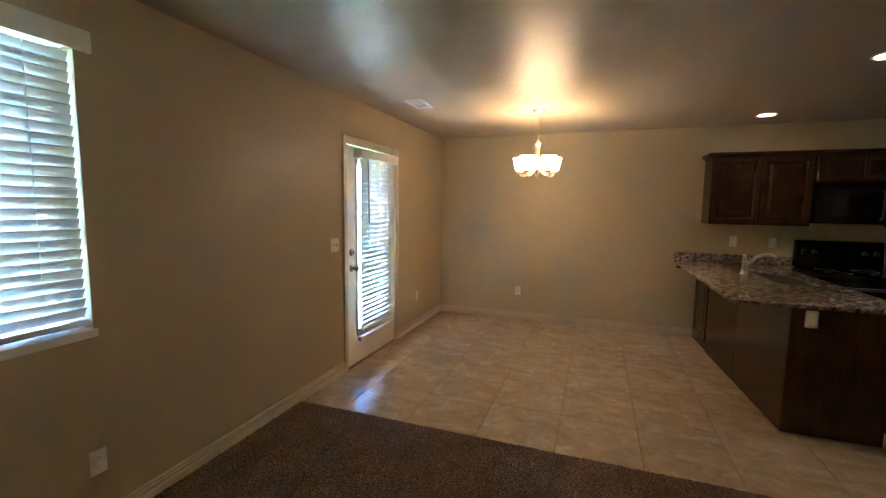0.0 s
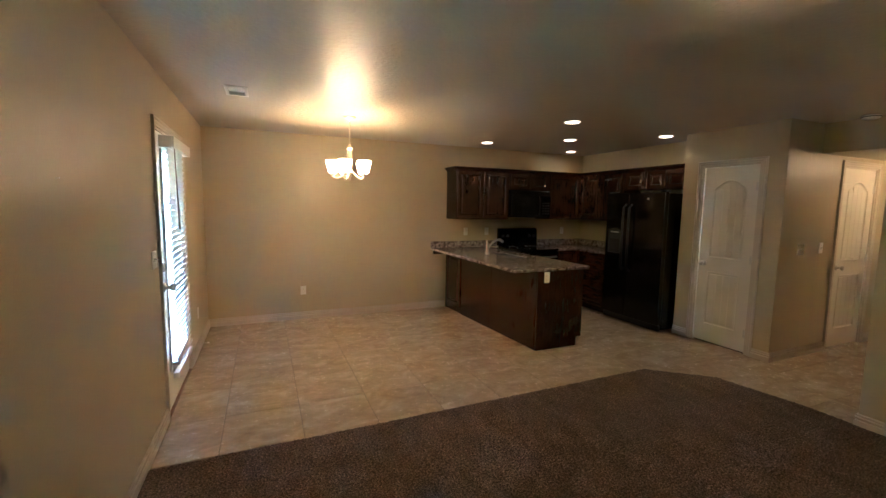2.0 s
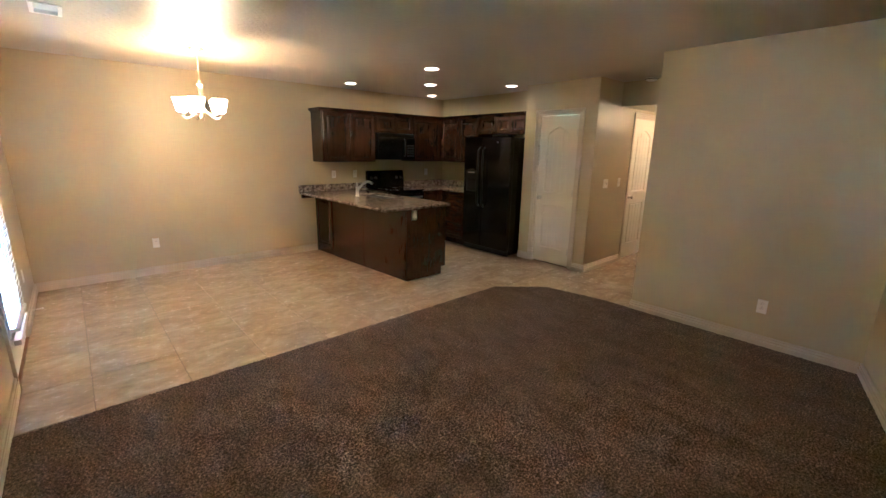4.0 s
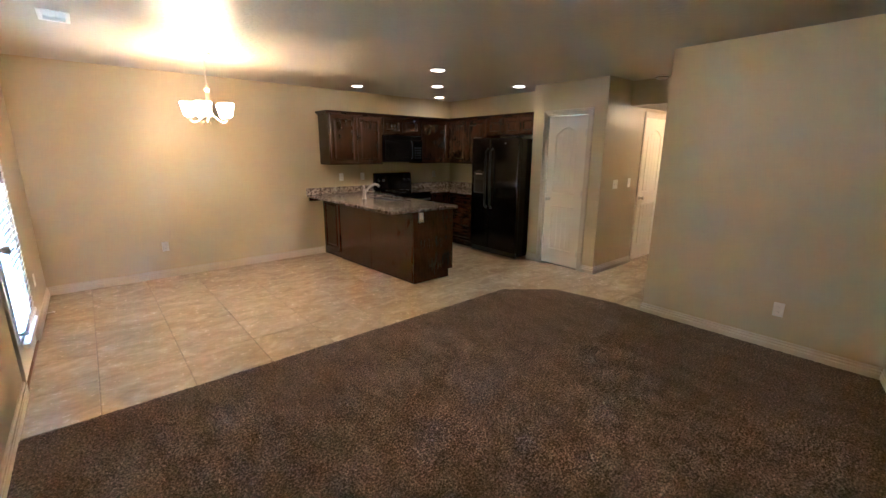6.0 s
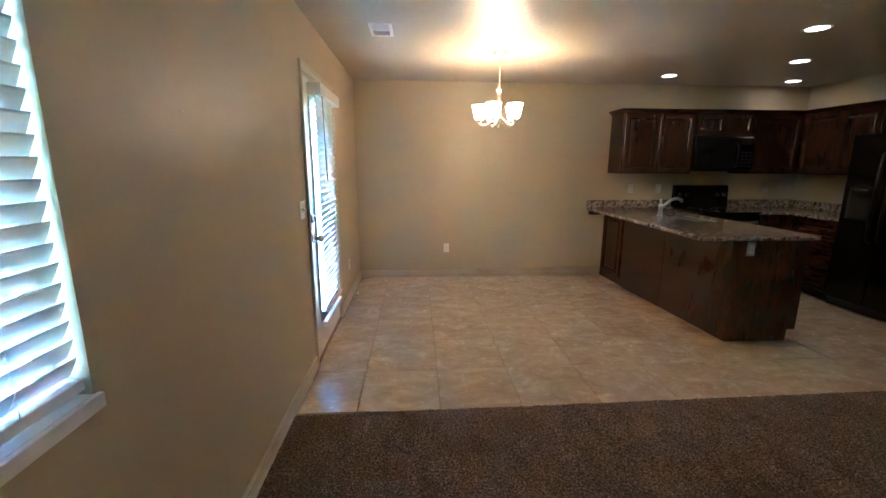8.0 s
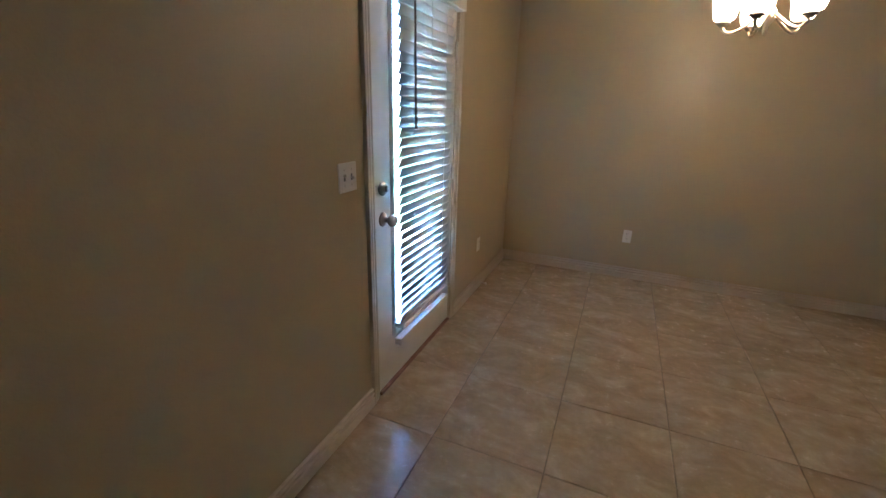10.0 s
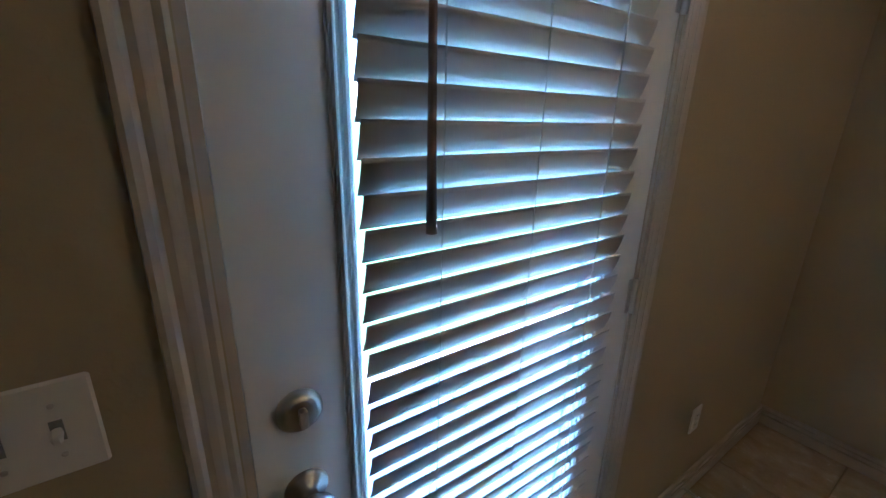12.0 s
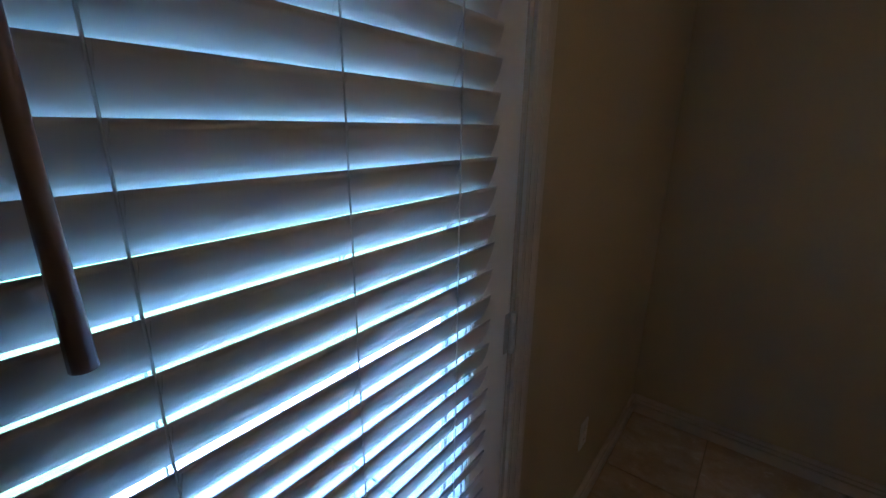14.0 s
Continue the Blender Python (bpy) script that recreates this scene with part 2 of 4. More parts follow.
def tube(bm, pts, r, n=10, r_end=None):
    """A round bar swept along points, with closed ends."""
    pts = [Vector(p) for p in pts]
    tmp = bmesh.new()
    rings = []
    up = Vector((0.13, 0.37, 0.92))
    for i, p in enumerate(pts):
        d = (pts[min(i + 1, len(pts) - 1)] - pts[max(i - 1, 0)]).normalized()
        s = d.cross(up)
        if s.length < 0.1:
            s = d.cross(Vector((1, 0, 0)))
        s.normalize()
        u = s.cross(d).normalized()
        rr = r if r_end is None else r + (r_end - r) * i / (len(pts) - 1)
        rings.append([tmp.verts.new(p + rr * (math.cos(2 * math.pi * k / n) * s + math.sin(2 * math.pi * k / n) * u)) for k in range(n)])
    for a, b in zip(rings, rings[1:]):
        for k in range(n):
            f = tmp.faces.new((a[k], a[(k + 1) % n], b[(k + 1) % n], b[k]))
            f.smooth = True
    tmp.faces.new(rings[0][::-1])
    tmp.faces.new(rings[-1])
    bmesh.ops.recalc_face_normals(tmp, faces=tmp.faces[:])
    join(bm, tmp)


def extrude(bm, outline, d, bev=0.0, m=None):
    """A closed outline in the x-z plane, given thickness d along +y."""
    tmp = bmesh.new()
    a = [tmp.verts.new((x, 0, z)) for x, z in outline]
    b = [tmp.verts.new((x, d, z)) for x, z in outline]
    tmp.faces.new(a)
    tmp.faces.new(b[::-1])
    k = len(a)
    for i in range(k):
        tmp.faces.new((a[i], b[i], b[(i + 1) % k], a[(i + 1) % k]))
    bmesh.ops.recalc_face_normals(tmp, faces=tmp.faces[:])
    if bev:
        bmesh.ops.bevel(tmp, geom=tmp.edges[:], offset=bev, segments=1, affect="EDGES")
    join(bm, tmp, m)


def part(name, bm, material, parent=None, label=""):
    me = bpy.data.meshes.new(name)
    bm.to_mesh(me)
    bm.free()
    me.materials.append(material)
    ob = new(name, me)
    ob.parent = parent
    if label:
        ob["label"] = label
    return ob


def thing(name, at, label, category, group="", kind="", turn=0.0):
    ob = new(name)
    ob.matrix_world = pose(*at, 0, 0, turn)
    ob.empty_display_size = 0.05
    return tagged(ob, label, category, group, kind)


def solid(name, blocks, material, label, category, bev=0.0, kind="structure"):
    bm = bmesh.new()
    for a, b in blocks:
        box(bm, a, b, bev)
    return tagged(part(name, bm, material), label, category, "", kind)


# ---- the shell of the place ----
TOP = 2.44
END = 6.12
KX = 5.78
FACE = 5.368
RX, RY = 4.57, 1.79
HY = 2.808
DY0, DY1, DZ = 3.74, 4.681, 2.05
WY0, WY1, WZ0, WZ1 = 0.40, 1.745, 0.942, 2.20
LOW = 2.14

solid("wall_left", [((-0.14, -1.2, 0), (0, WY0, TOP)), ((-0.14, WY0, 0), (0, WY1, WZ0)), ((-0.14, WY0, WZ1), (0, WY1, TOP)), ((-0.14, WY1, 0), (0, DY0, TOP)), ((-0.14, DY0, DZ), (0, DY1, TOP)), ((-0.14, DY1, 0), (0, END, TOP))], WALL, "warm beige painted drywall with a window and a glass door", "wall")
solid("wall_end", [((-0.14, END, 0), (KX + 0.12, END + 0.14, TOP))], WALL, "warm beige painted drywall behind dining area and kitchen", "wall")
solid("wall_kitchen", [((KX, 3.89, 0), (KX + 0.12, END, TOP))], WALL, "beige painted drywall behind refrigerator and cabinets", "wall")
PD0, PD1 = 3.035, 3.645
solid("wall_pantry", [((FACE, HY, 0), (FACE + 0.12, PD0, TOP)), ((FACE, PD1, 0), (FACE + 0.12, 3.89, TOP)), ((FACE, PD0, 2.035), (FACE + 0.12, PD1, TOP)), ((FACE + 0.12, 3.77, 0), (KX + 0.12, 3.89, TOP))], WALL, "beige painted drywall round the pantry door", "wall")
HD0, HD1 = 6.42, 7.13
solid("wall_hall_north", [((FACE + 0.12, HY, 0), (HD0, HY + 0.12, TOP)), ((HD0, HY, 2.035), (HD1, HY + 0.12, TOP)), ((HD1, HY, 0), (9.0, HY + 0.12, TOP))], WALL, "beige painted drywall along the hallway with a door", "wall")
solid("wall_right", [((RX, -1.2, 0), (RX + 0.12, RY, TOP))], WALL, "plain beige painted drywall beside the carpet", "wall")
solid("wall_hall_south", [((RX + 0.12, RY - 0.12, 0), (9.0, RY, TOP))], WALL, "beige painted drywall on the hallway's other side", "wall")
solid("wall_hall_end", [((9.0, RY - 0.12, 0), (9.12, HY + 0.12, TOP))], WALL, "beige painted drywall at the hallway's end", "wall")
solid("hall_soffit", [((5.95, RY, LOW), (9.0, HY, TOP))], WALL, "lowered painted ceiling over the hallway", "soffit")
solid("ceiling", [((-0.14, -1.4, TOP), (9.12, END + 0.14, TOP + 0.15))], CEIL, "off-white orange-peel textured ceiling", "ceiling")
bm = bmesh.new()
ang = math.atan2(1.05, 4.7)
box(bm, (-0.3, -0.14, 0), (5.0, 0, TOP), 0, pose(0, -0.92, 0, 0, 0, math.degrees(ang)))
tagged(part("wall_back", bm, WALL), "beige painted drywall behind the carpet", "wall", "", "structure")
solid("floor", [((-0.14, -1.4, -0.2), (9.12, END + 0.14, -0.004))], GROUT, "grey-brown grout bed under stone-look floor tiles", "floor")

# strengths of the lamps and the refrigerator's place
BULB_POWER, CAN_POWER, DOME_POWER, HALL_POWER = 0.0048, 0.045, 0.0043, 0.0026
FXF, FY0, FY1 = 5.13, 3.93, 4.86

# lawn and patio outside
solid("ground", [((-400, -400, -0.45), (400, 400, -0.205))], GRASS, "bright green lawn in sunshine", "lawn")
solid("patio", [((-1.66, 2.4, -0.204), (-0.145, 4.964, -0.1)), ((-1.66, 4.976, -0.204), (-0.145, 7.4, -0.1))], CONCRETE, "pale concrete patio slabs outside the door", "patio", 0.006)


def run_profile(bm, profile, p, q, out):
    """Carries a moulding profile of (out from the wall, up) from p to q along a wall that faces out."""
    p, q, out = Vector(p), Vector(q), Vector(out)
    a = [bm.verts.new(p + out * d + Vector((0, 0, z))) for d, z in profile]
    b = [bm.verts.new(q + out * d + Vector((0, 0, z))) for d, z in profile]
    for i in range(len(a) - 1):
        bm.faces.new((a[i], a[i + 1], b[i + 1], b[i]))
    bm.faces.new(a)
    bm.faces.new(b[::-1])
    bmesh.ops.recalc_face_normals(bm, faces=bm.faces[:])


BASE = [(0, 0), (0.018, 0), (0.018, 0.049), (0.016, 0.051), (0.002, 0.0515), (0.002, 0.0615), (0.0165, 0.062), (0.0165, 0.0745), (0.002, 0.075), (0.002, 0.084), (0.013, 0.0845), (0.012, 0.093), (0.008, 0.097), (0, 0.098)]


def baseboard(p, q, out, label="painted moulded baseboard"):
    bm = bmesh.new()
    run_profile(bm, BASE, p, q, out)
    return tagged(part("baseboard", bm, TRIM), label, "baseboard", "", "structure")


E_ = 0.001
baseboard((0, -1.0, E_), (0, DY0 - 0.063, E_), (1, 0, 0))
baseboard((0, DY1 + 0.063, E_), (0, END, E_), (1, 0, 0))
baseboard((0.015, END, E_), (3.185, END, E_), (0, -1, 0))
baseboard((RX, 0.12, E_), (RX, RY, E_), (-1, 0, 0))
baseboard((RX - 0.015, RY, E_), (9.0, RY, E_), (0, 1, 0))
baseboard((FACE, HY - 0.015, E_), (FACE, PD0 - 0.06, E_), (-1, 0, 0))
baseboard((FACE, PD1 + 0.06, E_), (FACE, 3.89, E_), (-1, 0, 0))
baseboard((FACE, HY, E_), (HD0 - 0.06, HY, E_), (0, -1, 0))
baseboard((HD1 + 0.06, HY, E_), (9.0, HY, E_), (0, -1, 0))
bx, by = math.cos(ang), math.sin(ang)
baseboard((0.02 * bx, -0.92 + 0.02 * by, E_), (4.69 * bx, -0.92 + 4.69 * by, E_), (-by, bx, 0))


def casing(origin, along, out, w, h, label):
    """Moulded trim on three sides of an opening of w by h; origin at its lower start corner on the wall face."""
    o, a, n = Vector(origin), Vector(along), Vector(out)
    prof = [(0.0, 0.0), (0.008, 0.0), (0.011, 0.006), (0.009, 0.014), (0.012, 0.02), (0.014, 0.03), (0.012, 0.038), (0.017, 0.044), (0.019, 0.052), (0.017, 0.058), (0.0, 0.06)]
    base = tagged(new("door_trim"), label, "door trim", "", "structure")
    for side in (0, 1):
        bm = bmesh.new()
        ring = []
        for z_end in (0, 1):
            row = []
            for d, s in prof:
                g = -0.003 - s if side == 0 else w + 0.003 + s
                row.append(bm.verts.new(o + a * g + n * d + Vector((0, 0, 0.001 if z_end == 0 else h + 0.003 + s))))
            ring.append(row)
        for i in range(len(prof) - 1):
            bm.faces.new((ring[0][i], ring[0][i + 1], ring[1][i + 1], ring[1][i]))
        bm.faces.new(ring[0])
        bmesh.ops.recalc_face_normals(bm, faces=bm.faces[:])
        part("side_casing", bm, TRIM, base)
    bm = bmesh.new()
    ring = [[bm.verts.new(o + a * (-0.003 - s if e == 0 else w + 0.003 + s) + n * d + Vector((0, 0, h + 0.003 + s))) for d, s in prof] for e in (0, 1)]
    for i in range(len(prof) - 1):
        bm.faces.new((ring[0][i], ring[0][i + 1], ring[1][i + 1], ring[1][i]))
    bmesh.ops.recalc_face_normals(bm, faces=bm.faces[:])
    part("head_casing", bm, TRIM, base)
    return base


def jamb(origin, along, into, w, h, depth, parent):
    o, a, n = Vector(origin), Vector(along), Vector(into)
    for x0, x1, z0, z1, nm in ((0, 0.012, 0, h, "side_jamb"), (w - 0.012, w, 0, h, "side_jamb"), (0.012, w - 0.012, h - 0.012, h, "head_jamb")):
        bm = bmesh.new()
        box(bm, o + a * x0 + Vector((0, 0, z0)), o + a * x1 + n * depth + Vector((0, 0, z1)))
        part(nm, bm, TRIM, parent)


def outline(x0, x1, z0, z1, d, arch=0.0, k=14):
    """Loop of points inset by d; the top swells by arch."""
    pts = [(x0 + d, z0 + d), (x1 - d, z0 + d)]
    for i in range(k + 1):
        u = 1 - i / k
        x = x0 + d + (x1 - x0 - 2 * d) * u
        pts.append((x, z1 - d - arch + arch * math.sin(math.pi * u)))
    return pts


def stepped(bm, loops):
    """Nested loops of (points, y) joined into a moulded panel facing -y, closed in the middle."""
    rows = [[bm.verts.new((x, y, z)) for x, z in pts] for pts, y in loops]
    for p, q in zip(rows, rows[1:]):
        for i in range(len(p)):
            j = (i + 1) % len(p)
            bm.faces.new((p[i], p[j], q[j], q[i]))
    bm.faces.new(rows[-1])


# ---- panelled interior doors ----


def panel_door(name, at, turn, w, label):
    """Two-panel plank door with an arched top panel; faces -y before turning, lower left corner at the origin."""
    d = thing(name, at, label, "door", "", "structure", turn)
    h, th = 2.02, 0.035
    bm = bmesh.new()
    g = 0.006
    mx = 0.115 if w < 0.65 else 0.125
    ups = (mx, w - mx, 1.0, 1.88)
    los = (mx, w - mx, 0.22, 0.84)
    for x0, x1, z0, z1 in ((g, mx, g + 0.012, h), (w - mx, w - g, g + 0.012, h), (mx, w - mx, g + 0.012, los[2]), (mx, w - mx, los[3], ups[2])):
        box(bm, (x0, 0, z0), (x1, th, z1))
    # rail over the arch
    k = 14
    a = outline(*ups, 0, 0.10, k)[2:]
    for (xa, za), (xb, zb) in zip(a, a[1:]):
        vs = [bm.verts.new(p) for p in ((xa, 0, za), (xb, 0, zb), (xb, 0, h), (xa, 0, h))]
        bm.faces.new(vs[::-1])
    box(bm, (mx, 0.03, 1.7), (w - mx, th, h))
    for rect, arch in ((ups, 0.10), (los, 0.0)):
        stepped(bm, [(outline(*rect, i, arch), y) for i, y in ((0, 0), (0.006, -0.003), (0.012, 0.006), (0.022, 0.010), (0.030, 0.010))])
    bmesh.ops.recalc_face_normals(bm, faces=bm.faces[:])
    slab = part("door_slab", bm, DOORPAINT, d)
    # planks of the two fields
    n = 4
    for rect, arch in ((ups, 0.10), (los, 0.0)):
        x0, x1, z0, z1 = rect[0] + 0.03, rect[1] - 0.03, rect[2] + 0.03, rect[3] - 0.03
        step = (x1 - x0) / n
        for i in range(n):
            bm = bmesh.new()
            u = (i + 0.5) / n
            top = z1 - arch + arch * math.sin(math.pi * u) - 0.012 * (arch > 0)
            box(bm, (x0 + step * i + 0.0015, 0.004, z0), (x0 + step * (i + 1) - 0.0015, 0.012, top), 0.002)
            part("plank", bm, DOORPAINT, slab)
    knob_x = 0.065
    bm = bmesh.new()
    prof = [(0, 0), (0.032, 0), (0.033, 0.004), (0.028, 0.008), (0.012, 0.012), (0.011, 0.03), (0.018, 0.036), (0.027, 0.046), (0.028, 0.056), (0.022, 0.066), (0, 0.068)]
    lathe(bm, prof, n=20, m=pose(knob_x, 0, 0.93, 90, 0, 0))
    part("knob", bm, STEEL, d, "satin nickel knob")
    for z in (0.22, 1.02, 1.80):
        bm = bmesh.new()
        tube(bm, [(w - 0.002, -0.005, z - 0.045), (w - 0.002, -0.005, z + 0.045)], 0.006, 8)
        box(bm, (w - 0.03, -0.0015, z - 0.044), (w - 0.004, 0.002, z + 0.044))
        part("hinge", bm, STEEL, d, "nickel hinge")
    # near-black strip fills the foot gap in place of its shade
    bm = bmesh.new()
    box(bm, (0.0, th - 0.005, 0.0), (w, th + 0.004, 0.03))
    part("door_gap_shadow", bm, GAP_SHADOW, d)
    return d


panel_door("door_2", (FACE + 0.012, PD1 - 0.012, 0), -90, PD1 - PD0 - 0.024, "white painted arched two-panel pantry door, closed")
c = casing((FACE, PD1, 0), (0, -1, 0), (-1, 0, 0), PD1 - PD0, 2.035, "painted moulded casing round the pantry door")
jamb((FACE, PD1, 0), (0, -1, 0), (1, 0, 0), PD1 - PD0, 2.035, 0.12, c)
panel_door("door_3", (HD0 + 0.012, HY + 0.012, 0), 0, HD1 - HD0 - 0.024, "white painted arched two-panel hallway door, closed")
c = casing((HD0, HY, 0), (1, 0, 0), (0, -1, 0), HD1 - HD0, 2.035, "painted moulded casing round the hallway door")
jamb((HD0, HY, 0), (1, 0, 0), (0, 1, 0), HD1 - HD0, 2.035, 0.12, c)

# ---- glazed patio door ----
SX = -0.004
SY0, SY1 = DY0 + 0.0135, DY1 - 0.0135
LY0, LY1, LZ0, LZ1 = 3.908, 4.508, 0.30, 1.90
door = thing("door_1", (0, 0, 0), "white patio door with full-length glass, closed", "door", "", "structure")
bm = bmesh.new()
for a, b in (((SY0, 0.02), (LY0, 2.03)), ((LY1, 0.02), (SY1, 2.03)), ((LY0, 0.02), (LY1, LZ0)), ((LY0, LZ1), (LY1, 2.03))):
    box(bm, (SX - 0.044, a[0], a[1]), (SX, b[0], b[1]))
part("door_slab", bm, WHITE, door)
for a, b, nm in (((LY0 - 0.018, LZ0 - 0.022), (LY0 + 0.012, LZ1 + 0.022), "glazing_bead"), ((LY1 - 0.012, LZ0 - 0.022), (LY1 + 0.018, LZ1 + 0.022), "glazing_bead"), ((LY0 + 0.012, LZ0 - 0.022), (LY1 - 0.012, LZ0 + 0.012), "glazing_bead"), ((LY0 + 0.012, LZ1 - 0.012), (LY1 - 0.012, LZ1 + 0.022), "glazing_bead")):
    bm = bmesh.new()
    box(bm, (SX + 0.001, a[0], a[1]), (SX + 0.006, b[0], b[1]), 0.002)
    lo, hi = Vector((SX + 0.0055, a[0], a[1])), Vector((SX + 0.0125, b[0], b[1]))
    wide = 1 if hi.y - lo.y < hi.z - lo.z else 2
    for u, v in ((0.1, 0.38), (0.56, 0.9)):
        p, q = lo.copy(), hi.copy()
        p[wide], q[wide] = lo[wide] + u * (hi[wide] - lo[wide]), lo[wide] + v * (hi[wide] - lo[wide])
        box(bm, p, q, 0.003)
    box(bm, (SX - 0.056, a[0], a[1]), (SX - 0.045, b[0], b[1]), 0.004)
    part(nm, bm, WHITE, door)
bm = bmesh.new()
box(bm, (SX - 0.026, LY0 + 0.001, LZ0 + 0.001), (SX - 0.02, LY1 - 0.001, LZ1 - 0.001))
pane = part("pane", bm, GLASS, door, "clear glass")
pane.visible_shadow = False
for z, nm in ((0.935, "knob"), (1.08, "deadbolt")):
    bm = bmesh.new()
    if nm == "knob":
        prof = [(0, 0), (0.033, 0), (0.034, 0.004), (0.03, 0.009), (0.014, 0.014), (0.012, 0.03), (0.019, 0.036), (0.028, 0.046), (0.0295, 0.058), (0.024, 0.069), (0.012, 0.073), (0, 0.073)]
    else:
        prof = [(0, 0), (0.033, 0), (0.034, 0.006), (0.028, 0.014), (0.022, 0.018), (0, 0.018)]
    lathe(bm, prof, n=24, m=pose(SX, 3.82, z, 90, 0, 90))
    k = part(nm, bm, DARKSTEEL, door, "satin nickel " + nm)
    bm = bmesh.new()
    if nm == "deadbolt":
        box(bm, (SX + 0.018, 3.814, z - 0.014), (SX + 0.032, 3.826, z + 0.014), 0.004)
        part("thumb_turn", bm, STEEL, k)
    else:
        box(bm, (SX + 0.072, 3.817, z - 0.008), (SX + 0.077, 3.823, z + 0.008), 0.002)
        part("lock_button", bm, STEEL, k)
for z in (0.33, 1.057, 1.75):
    bm = bmesh.new()
    tube(bm, [(SX + 0.008, SY1 + 0.003, z - 0.048), (SX + 0.008, SY1 + 0.003, z + 0.048)], 0.0065, 10)
    for i in range(4):
        lathe(bm, [(0.0072, 0), (0.0072, 0.001)], (SX + 0.008, SY1 + 0.003, z - 0.03 + i * 0.02), 10)
    box(bm, (SX + 0.001, SY1 - 0.02, z - 0.046), (SX + 0.003, SY1 - 0.004, z + 0.046))
    part("hinge", bm, STEEL, door, "nickel hinge")
bm = bmesh.new()
box(bm, (-0.14, DY0 + 0.013, 0.0), (0.012, DY1 - 0.013, 0.018), 0.004)
part("threshold", bm, RUST, door, "brown wooden threshold")
c = casing((0, DY0, 0), (0, 1, 0), (1, 0, 0), DY1 - DY0, DZ, "painted moulded casing round the patio door")
jamb((0, DY0, 0), (0, 1, 0), (-1, 0, 0), DY1 - DY0, DZ, 0.14, c)

# ---- blinds ----


def blind(name, y0, y1, z_first, z_last, x_in, label, tilt, cords, wand_y, wand_z, valance, rail_z, pitch=0.043):
    """Wide-slat blind on the wall that faces +x; slats lean outwards and down."""
    b = thing(name, (x_in, y0, 0), label, "blind")
    length, wid, th = y1 - y0, 0.051, 0.003
    ca, sa = math.cos(radians(tilt)), math.sin(radians(tilt))
    bm = bmesh.new()
    k = 6
    pts = []
    for i in range(k + 1):
        s = wid * i / k
        crown = 0.0022 * math.sin(math.pi * i / k)
        pts.append((-s * ca + crown * sa, -s * sa + crown * ca))
    up = [bm.verts.new((x, e, z)) for e in (0, length) for x, z in pts]
    dn = [bm.verts.new((x - th * sa, e, z - th * ca)) for e in (0, length) for x, z in pts]
    n = k + 1
    for lay in (up, dn):
        for i in range(k):
            f = bm.faces.new((lay[i], lay[i + 1], lay[n + i + 1], lay[n + i]))
            f.smooth = True
    for i in (0, k):
        bm.faces.new((up[i], dn[i], dn[n + i], up[n + i]))
    for e in (0, n):
        bm.faces.new([up[e + i] for i in range(n)] + [dn[e + i] for i in range(k, -1, -1)])
    bmesh.ops.recalc_face_normals(bm, faces=bm.faces[:])
    first = None
    z = z_first
    rng = random.Random(3)
    while z > z_last:
        if first is None:
            first = part("slat", bm, SLAT, b)
            ob = first
        else:
            ob = new("slat", first.data)
            ob.parent = b
        ob.location = (rng.uniform(-0.0007, 0.0007), rng.uniform(-0.0012, 0.0012), z)
        ob.rotation_euler = (rng.uniform(-0.0012, 0.0012), rng.uniform(-0.03, 0.03), 0)
        z -= pitch
    # bottom rail
    bm = bmesh.new()
    box(bm, (-0.045, -0.002, rail_z), (0.006, length + 0.002, rail_z + 0.026), 0.004)
    part("bottom_rail", bm, SLAT, b)
    # head rail and valance with returns
    v0, v1, vz0, vz1, vx = valance
    bm = bmesh.new()
    box(bm, (-0.05, 0.0, vz0 + 0.012), (-0.002, length, vz1 - 0.006), 0.002)
    part("head_rail", bm, WHITE, b)
    bm = bmesh.new()
    box(bm, (vx - 0.012, v0 - y0, vz0), (vx, v1 - y0, vz1), 0.004)
    for s in (v0 - y0, v1 - y0 - 0.01):
        box(bm, (0.002 - x_in, s, vz0), (vx - 0.0125, s + 0.01, vz1), 0.002)
    part("valance", bm, WHITE, b)
    for c_ in cords:
        bm = bmesh.new()
        for dx in (0.003, -wid * ca - 0.004):
            tube(bm, [(dx, c_ - y0, rail_z + 0.01), (dx, c_ - y0, vz0 + 0.015)], 0.0012, 5)
        zz = z_first
        while zz > z_last:
            tube(bm, [(0.003, c_ - y0 + 0.004, zz - 0.002), (-wid * ca - 0.004, c_ - y0 + 0.004, zz - 0.006 - wid * sa)], 0.0007, 4)
            zz -= pitch
        part("ladder_cord", bm, CORD, b)
    if wand_y:
        bm = bmesh.new()
        tube(bm, [(0.035, wand_y - y0, wand_z), (0.033, wand_y - y0, wand_z + 0.12), (0.024, wand_y - y0 + 0.004, vz0 + 0.01)], 0.0074, 10, 0.004)
        part("tilt_wand", bm, WAND, b, "brown tilt wand")
    return b


blind("door_blind", 3.909, 4.502, 1.931, 0.36, 0.05, "white wide-slat blind half closed on the patio door", 71.5, (4.027, 4.215, 4.402), 3.987, 1.34, (3.86, 4.56, 1.925, 2.005, 0.045), 0.325, 0.045)
bm = bmesh.new()
box(bm, (SX + 0.016, 3.89, 0.232), (SX + 0.055, 4.525, 0.272), 0.005)
tagged(part("hold_down_rail", bm, WHITE), "white hold-down rail on the patio door under the blind", "rail")

